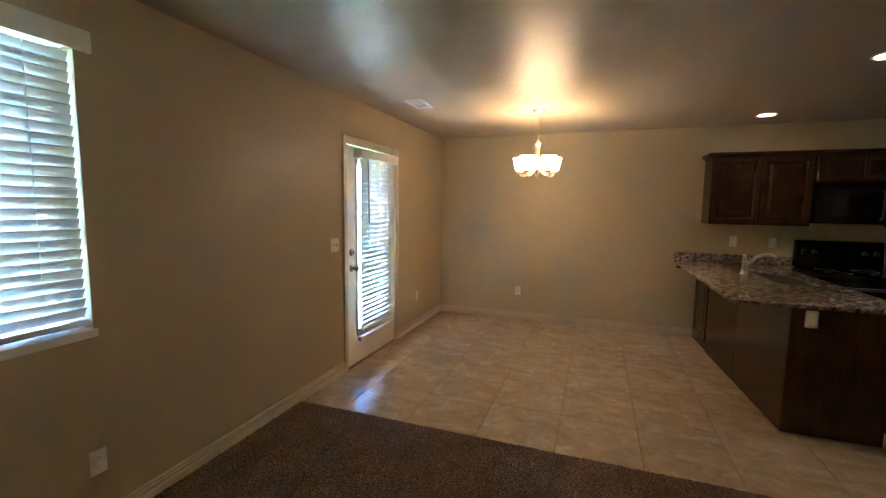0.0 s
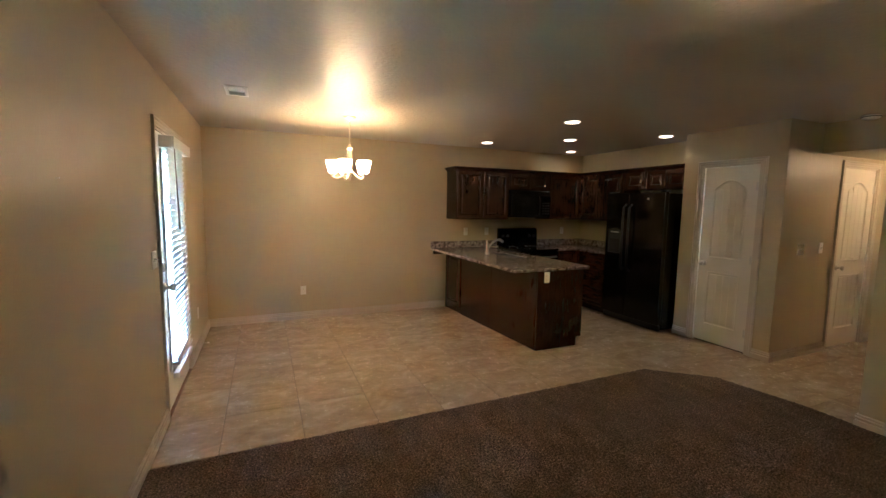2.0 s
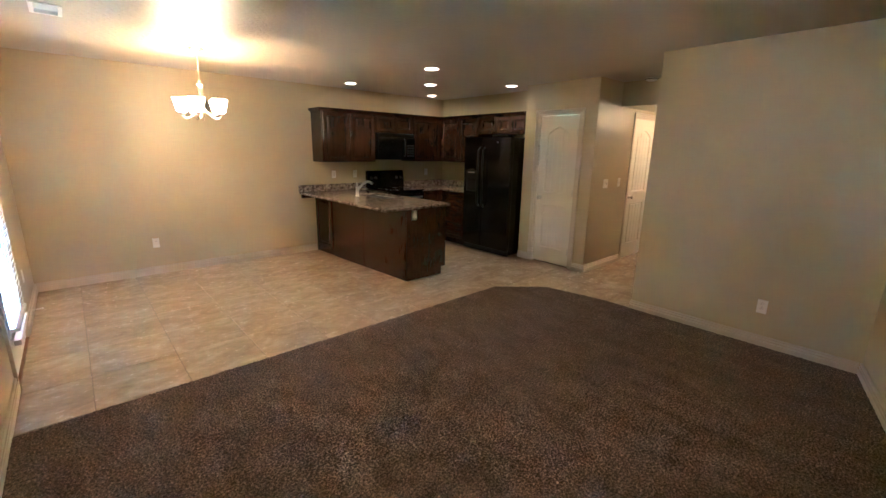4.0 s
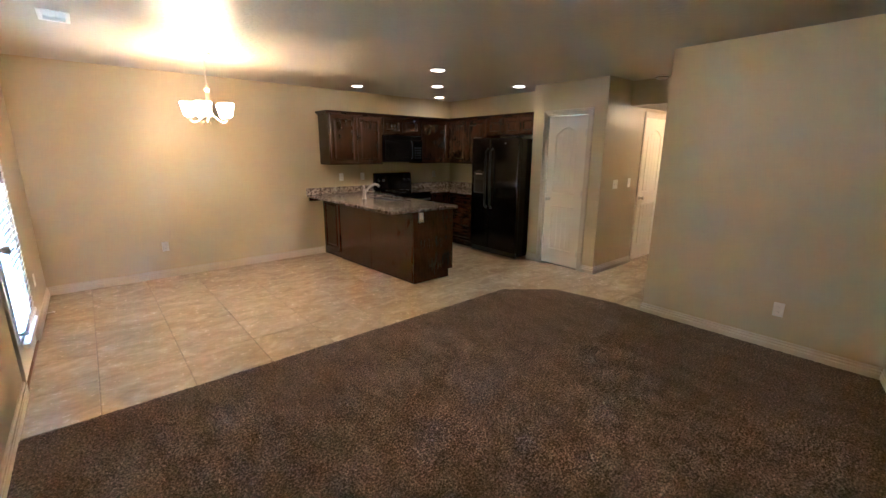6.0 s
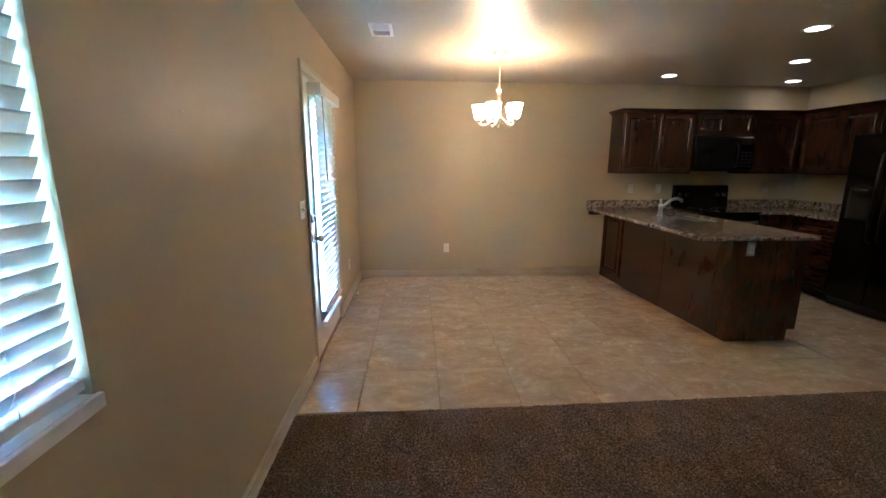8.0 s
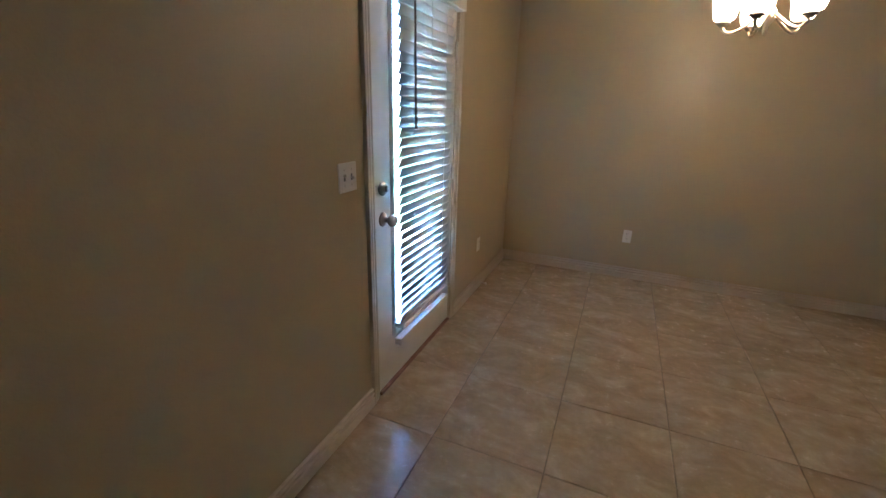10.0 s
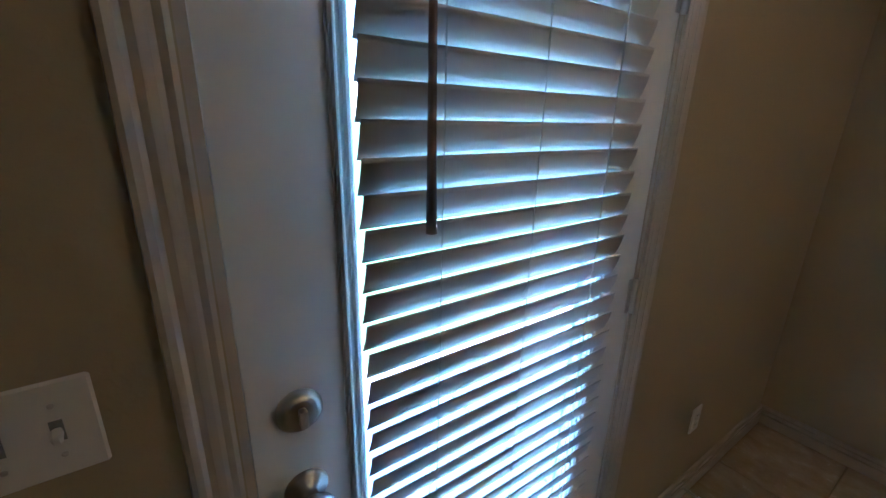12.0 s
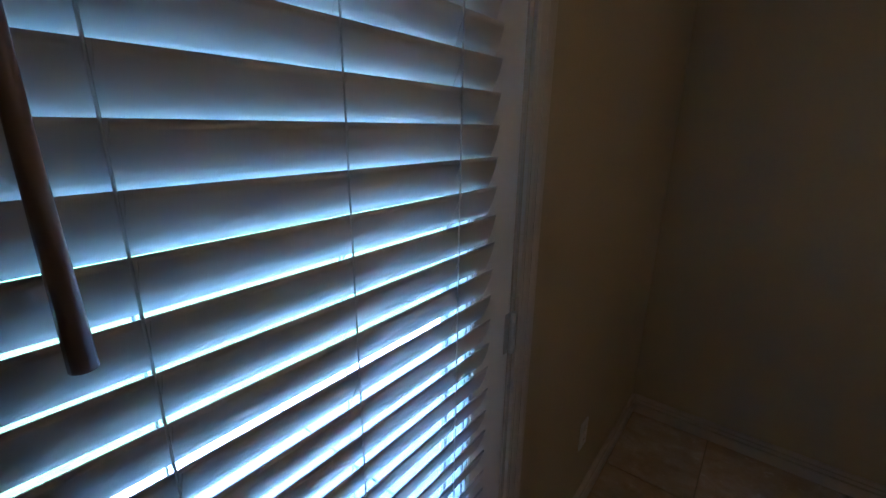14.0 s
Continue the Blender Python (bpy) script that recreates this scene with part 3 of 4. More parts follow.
win = thing("window_1", (0, 0, 0), "white vinyl window behind a blind", "window", "", "structure")
for a, b, nm in (((WY0, WZ0), (WY0 + 0.045, WZ1), "window_frame"), ((WY1 - 0.045, WZ0), (WY1, WZ1), "window_frame"), ((WY0 + 0.045, WZ0), (WY1 - 0.045, WZ0 + 0.045), "window_frame"), ((WY0 + 0.045, WZ1 - 0.045), (WY1 - 0.045, WZ1), "window_frame"), (((WY0 + WY1) / 2 - 0.025, WZ0 + 0.045), ((WY0 + WY1) / 2 + 0.025, WZ1 - 0.045), "mullion")):
    bm = bmesh.new()
    box(bm, (-0.135, a[0], a[1]), (-0.075, b[0], b[1]), 0.004)
    part(nm, bm, WHITE, win)
for a, b in ((WY0 + 0.045, (WY0 + WY1) / 2 - 0.025), ((WY0 + WY1) / 2 + 0.025, WY1 - 0.045)):
    bm = bmesh.new()
    box(bm, (-0.11, a, WZ0 + 0.045), (-0.104, b, WZ1 - 0.045))
    p_ = part("pane", bm, GLASS, win)
    p_.visible_shadow = False
bm = bmesh.new()
box(bm, (-0.074, WY0 + 0.001, WZ0 + 0.0005), (0.0, WY1 - 0.001, WZ0 + 0.006))
box(bm, (0.0005, WY0 - 0.012, WZ0 - 0.03), (0.016, WY1 + 0.012, WZ0 + 0.006), 0.004)
part("window_sill", bm, WHITE, win)
blind("window_blind", WY0 + 0.012, WY1 - 0.012, 2.12, 1.03, -0.012, "white wide-slat blind, half closed, in the living room window", 65, (WY0 + 0.2, (WY0 + WY1) / 2, WY1 - 0.16), 0, 0, (WY0 - 0.05, WY1 + 0.055, 2.125, 2.215, 0.04), 0.966)

# ---- plates on the walls ----


def plate(kind_name, m, gangs, label, group):
    """Cover plate in the x-z plane facing -y, centred."""
    t = thing(kind_name, (0, 0, 0), label, "outlet" if "outlet" in kind_name else "switch", group)
    t.matrix_world = m
    w = 0.07 + 0.046 * (gangs - 1)
    bm = bmesh.new()
    box(bm, (-w / 2, -0.006, -0.0575), (w / 2, 0, 0.0575), 0.003)
    p = part("cover_plate", bm, WHITE, t)
    for g in range(gangs):
        x = (g - (gangs - 1) / 2) * 0.046
        if "outlet" in kind_name:
            for z in (-0.02, 0.02):
                bm = bmesh.new()
                lathe(bm, [(0.017, 0), (0.017, 0.002), (0.015, 0.003), (0, 0.003)], n=16, m=pose(x, -0.0062, z, 90, 0, 0))
                s = part("socket", bm, WHITE, p)
                bm = bmesh.new()
                # thin raised bars, near-black for the shade inside the slots
                for dx in (-0.006, 0.006):
                    box(bm, (x + dx - 0.001, -0.0098, z - 0.002), (x + dx + 0.001, -0.0093, z + 0.006))
                part("slot", bm, GAP_SHADOW, t)
        else:
            # flat grey patch drawn as the shade round the toggle
            bm = bmesh.new()
            box(bm, (x - 0.0055, -0.0068, -0.0125), (x + 0.0055, -0.0062, 0.0125))
            part("toggle_slot", bm, SLOT_SHADOW, t)
            bm = bmesh.new()
            box(bm, (x - 0.0045, -0.021, -0.002), (x + 0.0045, -0.006, 0.0095), 0.002, pose(0, 0, 0, 22 if g % 2 else -22, 0, 0))
            part("toggle", bm, WHITE, t)
        for z in ((-0.03, 0.03) if "outlet" not in kind_name else (0,)):
            bm = bmesh.new()
            lathe(bm, [(0.003, 0), (0.003, 0.001), (0, 0.0014)], n=10, m=pose(x, -0.0061, z, 90, 0, 0))
            part("screw", bm, STEEL, t)
    return t


def on_left(y, z):
    return pose(0.0, y, z, 0, 0, 90)


def on_end(x, z):
    return pose(x, END, z)


plate("light_switch", on_left(3.555, 1.167), 2, "double light switch plate on beige wall beside the patio door", "")
plate("wall_outlet", on_left(5.285, 0.388), 1, "white outlet on the wall past the patio door", "wall outlets")
plate("wall_outlet", on_left(1.725, 0.335), 1, "white outlet on the wall below the window", "wall outlets")
plate("wall_outlet", on_end(1.122, 0.39), 1, "white outlet low on the dining wall", "wall outlets")
plate("wall_outlet", pose(RX, 0.74, 0.345, 0, 0, -90), 1, "white outlet low on the wall beside the carpet", "wall outlets")
for x in (3.53, 3.90, 5.38):
    plate("wall_outlet", on_end(x, 1.155), 1, "white outlet above the granite backsplash", "kitchen outlets")
plate("wall_outlet", pose(KX, 4.98, 1.16, 0, 0, -90), 1, "white outlet above the granite backsplash", "kitchen outlets")
plate("wall_outlet", pose(3.425, 3.941, 0.80), 1, "white outlet on the peninsula's dark end panel", "")
plate("light_switch", pose(5.74, HY, 1.155), 2, "double light switch plate on the hallway wall", "hall switches")
plate("light_switch", pose(6.11, HY, 1.16), 1, "single light switch plate beside the hallway door", "hall switches")

# spring door stop
stop = thing("door_stop", (0.013, 5.29, 0.055), "spring door stop on the baseboard", "door stop")
bm = bmesh.new()
tube(bm, [(0.003 + i * 0.0006, 0.006 * math.cos(i * 0.9), 0.006 * math.sin(i * 0.9)) for i in range(100)], 0.0011, 5)
part("spring", bm, STEEL, stop)
bm = bmesh.new()
tube(bm, [(0.063, 0, 0), (0.078, 0, 0)], 0.008, 10)
part("tip", bm, WHITE, stop, "white rubber tip")

# ---- ceiling fittings ----


def can_light(x, y, m=None):
    t = thing("recessed_light", (x, y, TOP), "lit recessed ceiling light with white trim", "ceiling light", "kitchen recessed lights")
    bm = bmesh.new()
    lathe(bm, [(0.088, 0.0), (0.088, -0.004), (0.08, -0.008), (0.07, -0.006), (0.068, 0.0)], n=32)
    part("trim_ring", bm, WHITE, t)
    bm = bmesh.new()
    lathe(bm, [(0.0675, -0.002), (0.05, -0.005), (0, -0.007)], n=32)
    part("lens", bm, BULB, t, "glowing lens")
    return t


first_can = can_light(3.58, 5.6)
for x, y in ((3.66, 3.93), (4.42, 4.86), (5.22, 5.78), (5.25, 4.08)):
    copy_thing(first_can, pose(x, y, TOP))
for x, y in ((3.58, 5.6), (3.66, 3.93), (4.42, 4.86), (5.22, 5.72), (5.25, 4.08)):
    lamp("can_lamp", "SPOT", look((x, y, TOP - 0.012), (x, y, 0)), CAN_POWER, SOFT, 0.05, 130)

vent = thing("ceiling_vent", (0.49, 4.2, TOP), "white louvred air vent in the ceiling", "vent")
bm = bmesh.new()
for a, b in (((-0.085, -0.155), (-0.06, 0.155)), ((0.06, -0.155), (0.085, 0.155)), ((-0.06, -0.155), (0.06, -0.125)), ((-0.06, 0.125), (0.06, 0.155)), ((-0.06, -0.006), (0.06, 0.006))):
    box(bm, (a[0], a[1], -0.007), (b[0], b[1], 0), 0.002)
part("frame", bm, WHITE, vent)
# flat grey sheet without a duct; shade behind the louvres is its colour
bm = bmesh.new()
box(bm, (-0.06, -0.125, -0.001), (0.06, 0.125, 0))
part("duct_shadow", bm, SLOT_SHADOW, vent)
for side in (-1, 1):
    for i in range(9):
        bm = bmesh.new()
        y = side * (0.018 + i * 0.0125)
        box(bm, (-0.06, -0.006, -0.0006), (0.06, 0.006, 0.0006), 0, pose(0, y, -0.004, 35 * side, 0, 0))
        part("slat", bm, WHITE, vent)

smoke = thing("smoke_detector", (5.85, 2.42, TOP), "round white smoke detector on the ceiling", "smoke detector")
bm = bmesh.new()
lathe(bm, [(0.0, 0), (0.07, 0), (0.07, -0.012), (0.062, -0.028), (0.045, -0.036), (0, -0.038)], n=28)
part("cover", bm, WHITE, smoke)
# near-black band painted for the shade in the vent slit
bm = bmesh.new()
lathe(bm, [(0.071, -0.013), (0.0715, -0.014), (0.0715, -0.018), (0.068, -0.019)], n=28)
part("vent_ring", bm, GAP_SHADOW, smoke)


def dome_light(name, x, y, z, power, label):
    t = thing(name, (x, y, z), label, "ceiling light")
    bm = bmesh.new()
    lathe(bm, [(0, 0), (0.15, 0), (0.155, -0.01), (0.15, -0.03), (0.14, -0.03)], n=32)
    part("pan", bm, STEEL, t)
    bm = bmesh.new()
    lathe(bm, [(0.138, -0.03), (0.13, -0.06), (0.09, -0.09), (0.04, -0.1), (0, -0.102)], n=32)
    part("dome", bm, SHADE, t, "lit frosted glass dome")
    lamp("dome_lamp", "POINT", pose(x, y, z - 0.16), power, WARM, 0.08)
    return t


dome_light("ceiling_light", 2.5, 1.25, TOP, DOME_POWER, "lit frosted dome light on the living room ceiling")
dome_light("ceiling_light", 6.9, 2.25, LOW, HALL_POWER, "lit frosted dome light on the hallway ceiling")

# ---- chandelier ----
CX, CY = 1.5, 4.774
ch = thing("chandelier", (CX, CY, TOP), "five-arm brushed metal chandelier with lit frosted glass shades", "chandelier")
bm = bmesh.new()
lathe(bm, [(0, 0), (0.062, 0), (0.064, -0.006), (0.055, -0.016), (0.03, -0.024), (0.008, -0.03), (0.008, -0.04), (0, -0.04)], n=28)
part("canopy", bm, IVORYMETAL, ch)
bm = bmesh.new()
z, i = -0.04, 0
while z > -0.275:
    pts = []
    for k in range(13):
        u = 2 * math.pi * k / 12
        r, q = 0.008 * math.cos(u), 0.015 * math.sin(u)
        pts.append((r if i % 2 else 0, 0 if i % 2 else r, z - 0.013 + q))
    tube(bm, pts, 0.0019, 6)
    z -= 0.0235
    i += 1
part("chain", bm, IVORYMETAL, ch)
bm = bmesh.new()
tube(bm, [(0.004, 0.003, -0.04), (-0.004, 0.003, -0.16), (0.003, -0.003, -0.29)], 0.002, 6)
part("wire", bm, CORD, ch)
bm = bmesh.new()
lathe(bm, [(0, -0.275), (0.008, -0.28), (0.013, -0.29), (0.014, -0.305), (0.03, -0.312), (0.031, -0.32), (0.021, -0.326), (0.02, -0.36), (0.018, -0.45), (0.017, -0.53), (0.026, -0.54), (0.03, -0.555), (0.028, -0.58), (0.018, -0.6), (0.01, -0.615), (0.012, -0.625), (0.007, -0.645), (0, -0.65)], n=24)
part("column", bm, IVORYMETAL, ch)
for k in range(5):
    a = radians(28 + 72 * k)
    ca, sa = math.cos(a), math.sin(a)
    R = 0.172

    def at(r, z):
        return (r * ca, r * sa, z)

    bm = bmesh.new()
    tube(bm, [at(r, z) for r, z in ((0.02, -0.555), (0.045, -0.572), (0.07, -0.594), (0.1, -0.617), (0.13, -0.63), (0.155, -0.627), (0.17, -0.612), (R, -0.59))], 0.0075, 10)
    part("arm", bm, IVORYMETAL, ch)
    bm = bmesh.new()
    lathe(bm, [(0, -0.6), (0.016, -0.6), (0.02, -0.592), (0.03, -0.588), (0.03, -0.58), (0.021, -0.576), (0.02, -0.56), (0, -0.56)], (R * ca, R * sa, 0), 20)
    s_ = part("socket", bm, DARKSTEEL, ch, "dark socket cup")
    bm = bmesh.new()
    lathe(bm, [(0.02, -0.574), (0.042, -0.571), (0.048, -0.556), (0.053, -0.53), (0.06, -0.496), (0.068, -0.462), (0.071, -0.45), (0.069, -0.449), (0.066, -0.461), (0.058, -0.495), (0.051, -0.53), (0.045, -0.556), (0.04, -0.567), (0.021, -0.57)], (R * ca, R * sa, 0), 28)
    part("shade", bm, SHADE, ch, "glowing frosted glass shade")
    lamp("chandelier_bulb", "POINT", pose(CX + R * ca, CY + R * sa, TOP - 0.49), BULB_POWER, WARM, 0.028)

nail = thing("nail", (0.0, 2.24, 1.62), "small metal nail in the beige wall", "nail")
bm = bmesh.new()
tube(bm, [(0.0, 0, 0), (0.012, 0, 0.002)], 0.0012, 6)
part("shank", bm, STEEL, nail)
bm = bmesh.new()
lathe(bm, [(0, 0), (0.004, 0), (0.0042, 0.001), (0, 0.0014)], n=10, m=pose(0.012, 0, 0.002, 90, 0, 90))
part("head", bm, STEEL, nail)

# ---- kitchen ----
UF = END - 0.33
UB, UT = 1.355, 2.065


def raised_door(parent, w, h, at, turn, material=None, drawer=False):
    """Raised-panel cabinet door; faces -y before turning, lower left corner at the origin."""
    bm = bmesh.new()
    f = 0.055 if not drawer else 0.03
    y = -0.02
    stepped(bm, [(outline(0, w, 0, h, d, 0, 1), q) for d, q in ((0, 0), (0, y + 0.004), (0.004, y), (f - 0.006, y), (f, y + 0.004), (f + 0.004, y + 0.010), (f + 0.010, y + 0.010), (f + 0.034, y + 0.002), (f + 0.038, y + 0.0015))])
    bmesh.ops.recalc_face_normals(bm, faces=bm.faces[:])
    ob = part("drawer_front" if drawer else "door", bm, material or CHERRY, parent)
    ob.matrix_parent_inverse = Matrix()
    ob.matrix_basis = pose(*at, 0, 0, turn)
    return ob


def wall_unit(x0, x1, z0, z1, doors, label, facing="y", gap=0.004):
    """Wall cabinet. facing y: on the end wall, x0..x1. facing x: on the kitchen wall, from y = x0 (far) down to x1."""
    t = thing("wall_cabinet", (0, 0, 0), label, "cabinet", "upper kitchen cabinets")
    bm = bmesh.new()
    e = 0.001
    if facing == "y":
        box(bm, (x0 + e, UF, z0), (x1 - e, END - e, z1), 0.002)
    else:
        box(bm, (KX - 0.33, x1 + e, z0), (KX - e, x0 - e, z1), 0.002)
    part("body", bm, CHERRY, t)
    total = abs(x1 - x0) - 0.03
    w = total / doors
    for i in range(doors):
        if facing == "y":
            raised_door(t, w - gap, z1 - z0 - 0.03, (x0 + 0.015 + i * w + gap / 2, UF, z0 + 0.015), 0)
        else:
            raised_door(t, w - gap, z1 - z0 - 0.03, (KX - 0.33, x0 - 0.015 - i * w - gap / 2, z0 + 0.015), -90)
    return t


X1, X2 = 4.085, 4.82
wall_unit(3.2, X1, UB, UT, 2, "dark stained two-door wall cabinet beside the microwave")
wall_unit(X1, X2, 1.80, UT, 2, "short dark stained wall cabinet above the microwave")
wall_unit(X2, KX - 0.335, UB, UT, 1, "dark stained single-door wall cabinet in the corner")
wall_unit(UF - 0.02, FY1 + 0.01, UB, UT, 2, "dark stained two-door wall cabinet beside the refrigerator", "x")
wall_unit(FY1 + 0.005, 4.50, 1.80, UT, 1, "short dark stained cabinet above the refrigerator", "x")
wall_unit(4.495, 3.9, 1.80, UT, 2, "short dark stained two-door cabinet above the refrigerator", "x")
bm = bmesh.new()
box(bm, (KX - 0.334, UF + 0.002, UB), (KX - 0.001, END - 0.001, UT))
tagged(part("corner_filler", bm, CHERRY), "dark stained filler between the corner wall cabinets", "cabinet filler")
CROWN = [(0, 0), (0.006, 0), (0.012, 0.012), (0.024, 0.03), (0.036, 0.038), (0.038, 0.05), (0, 0.05)]
bm = bmesh.new()
run_profile(bm, CROWN, (3.165, UF - 0.001, UT - 0.008), (KX - 0.33, UF - 0.001, UT - 0.008), (0, -1, 0))
box(bm, (3.166, UF - 0.001, UT + 0.012), (KX - 0.3, END - 0.002, UT + 0.04))
run_profile(bm, CROWN, (3.2, UF - 0.03, UT - 0.008), (3.2, END - 0.001, UT - 0.008), (-1, 0, 0))
tagged(part("crown_moulding", bm, CHERRYX), "dark stained crown moulding along the end wall cabinets", "moulding")
bm = bmesh.new()
run_profile(bm, CROWN, (KX - 0.331, UF, UT - 0.008), (KX - 0.331, 3.895, UT - 0.008), (-1, 0, 0))
box(bm, (KX - 0.331, 3.895, UT + 0.012), (KX - 0.002, UF - 0.002, UT + 0.04))
tagged(part("crown_moulding", bm, CHERRYY), "dark stained crown moulding over the refrigerator cabinets", "moulding")

# microwave
MY = END - 0.39
mw = thing("microwave", (X1, MY, 1.385), "black over-the-range microwave under a short cabinet", "microwave")
W = X2 - X1
bm = bmesh.new()
box(bm, (0.003, 0.02, 0), (W - 0.003, 0.388, 0.41), 0.004)
part("body", bm, BLACK, mw)
bm = bmesh.new()
box(bm, (0.005, -0.012, 0.012), (W * 0.74, 0.019, 0.345), 0.006)
d = part("door", bm, BLACK, mw)
bm = bmesh.new()
box(bm, (0.06, -0.0145, 0.07), (W * 0.62, -0.0125, 0.285), 0.001)
part("window", bm, BLACKGLASS, d, "dark glass window")
bm = bmesh.new()
tube(bm, [(W * 0.69, -0.012, 0.05), (W * 0.69, -0.04, 0.07), (W * 0.69, -0.042, 0.19), (W * 0.69, -0.04, 0.3), (W * 0.69, -0.012, 0.32)], 0.009, 10)
part("handle", bm, BLACKPLASTIC, d)
bm = bmesh.new()
box(bm, (W * 0.745, -0.012, 0.012), (W - 0.005, 0.019, 0.345), 0.004)
p = part("control_panel", bm, BLACKGLASS, mw)
for r in range(5):
    for c_ in range(3):
        bm = bmesh.new()
        box(bm, (W * 0.775 + c_ * 0.05, -0.0138, 0.05 + r * 0.04), (W * 0.775 + c_ * 0.05 + 0.036, -0.0122, 0.074 + r * 0.04))
        part("button", bm, BLACKPLASTIC, p)
for i in range(4):
    bm = bmesh.new()
    box(bm, (0.01, 0.0, 0.352 + i * 0.014), (W - 0.01, 0.0195, 0.361 + i * 0.014), 0.002)
    part("grille_slat", bm, BLACK, mw)

# range
RD = 0.65
rg = thing("range", (X1, END - RD, 0), "black freestanding electric range with a high back panel", "range")
bm = bmesh.new()
box(bm, (0.003, 0.03, 0.05), (W - 0.003, RD - 0.012, 0.895), 0.004)
part("body", bm, BLACK, rg)
bm = bmesh.new()
box(bm, (0.003, 0.0, 0.8955), (W - 0.003, RD - 0.06, 0.915), 0.006)
ck = part("cooktop", bm, BLACKGLASS, rg)
for x, y, r in ((0.2, 0.17, 0.1), (0.53, 0.17, 0.075), (0.2, 0.43, 0.075), (0.53, 0.43, 0.1)):
    bm = bmesh.new()
    lathe(bm, [(r, 0.9152), (r, 0.9158), (r - 0.006, 0.9158), (r - 0.006, 0.9152)], (x, y, 0), 32)
    part("burner_ring", bm, BLACKPLASTIC, ck)
bm = bmesh.new()
extrude(bm, [(RD - 0.09, 0.916), (RD - 0.01, 0.916), (RD - 0.01, 1.2), (RD - 0.05, 1.2), (RD - 0.07, 1.18)], W - 0.006, 0.006, Matrix(((0, 1, 0, 0.003), (1, 0, 0, 0), (0, 0, 1, 0), (0, 0, 0, 1))))
bp = part("back_panel", bm, BLACK, rg)
bm = bmesh.new()
box(bm, (W * 0.36, RD - 0.094, 1.04), (W * 0.64, RD - 0.07, 1.13), 0.002)
part("clock_panel", bm, BLACKGLASS, bp)
for x in (0.07, 0.16, W - 0.16, W - 0.07):
    bm = bmesh.new()
    lathe(bm, [(0, 0), (0.022, 0), (0.02, 0.018), (0, 0.02)], n=18, m=pose(x, RD - 0.078, 1.08, 90, 0, 0))
    part("knob", bm, BLACKPLASTIC, bp)
bm = bmesh.new()
box(bm, (0.006, 0.0, 0.24), (W - 0.006, 0.029, 0.86), 0.006)
od = part("oven_door", bm, BLACK, rg)
bm = bmesh.new()
box(bm, (0.12, -0.003, 0.38), (W - 0.12, -0.0005, 0.68))
part("window", bm, BLACKGLASS, od)
bm = bmesh.new()
tube(bm, [(0.07, 0, 0.8), (0.07, -0.04, 0.8), (W - 0.07, -0.04, 0.8), (W - 0.07, 0, 0.8)], 0.011, 10)
part("handle", bm, BLACKPLASTIC, od)
bm = bmesh.new()
box(bm, (0.006, 0.0, 0.06), (W - 0.006, 0.029, 0.23), 0.006)
part("drawer", bm, BLACK, rg)
for x in (0.06, W - 0.06):
    for y in (0.08, RD - 0.08):
        bm = bmesh.new()
        lathe(bm, [(0.018, 0.001), (0.018, 0.05)], (x, y, 0), 12)
        part("foot", bm, BLACKPLASTIC, rg)

# peninsula
PX0, PX1, PY0 = 3.315, 3.93, 3.943
pen = thing("peninsula_cabinet", (PX0, PY0, 0), "dark stained peninsula base cabinet with flat panels", "cabinet")
# near-black carcass: seam and toe-space shade is put into its colour
bm = bmesh.new()
box(bm, (PX0 + 0.02, PY0 + 0.02, 0.1), (PX1 - 0.02, END - 0.001, 0.879))
box(bm, (PX0 + 0.02, PY0 + 0.02, 0.001), (PX1 - 0.08, END - 0.001, 0.1))


LEAN = -0.058
SHEAR = Matrix(((1, LEAN, 0, -LEAN * PY0), (0, 1, 0, 0), (0, 0, 1, 0), (0, 0, 0, 1)))


def pen_part(name, bm, mat, label=""):
    bm.transform(SHEAR)
    ob = part(name, bm, mat, pen, label)
    ob.matrix_parent_inverse = pose(-PX0, -PY0, 0)
    return ob


pen_part("body", bm, GAP_SHADOW)
for y0, y1 in ((PY0, 4.832), (4.838, 5.598)):
    bm = bmesh.new()
    box(bm, (PX0, y0 + 0.021 * (y0 == PY0), 0.001), (PX0 + 0.019, y1, 0.879), 0.0015)
    pen_part("back_panel", bm, CHERRY)
bm = bmesh.new()
box(bm, (PX0 + 0.016, 5.6, 0.001), (PX0 + 0.0195, END - 0.001, 0.879))
pen_part("recess_panel", bm, CHERRY)
d = raised_door(pen, 0.44, 0.76, (0.0, 0, 0), 0)
d.matrix_basis = pose(0.0155 + LEAN * 2.11, END - 0.04 - PY0, 0.09, 0, 0, -90 + math.degrees(-LEAN))
bm = bmesh.new()
extrude(bm, [(PX0, 0.001), (PX1 - 0.07, 0.001), (PX1 - 0.07, 0.1), (PX1, 0.1), (PX1, 0.879), (PX0, 0.879)], 0.0195, 0.0012, pose(0, PY0, 0))
pen_part("end_panel", bm, CHERRY)
nd = 4
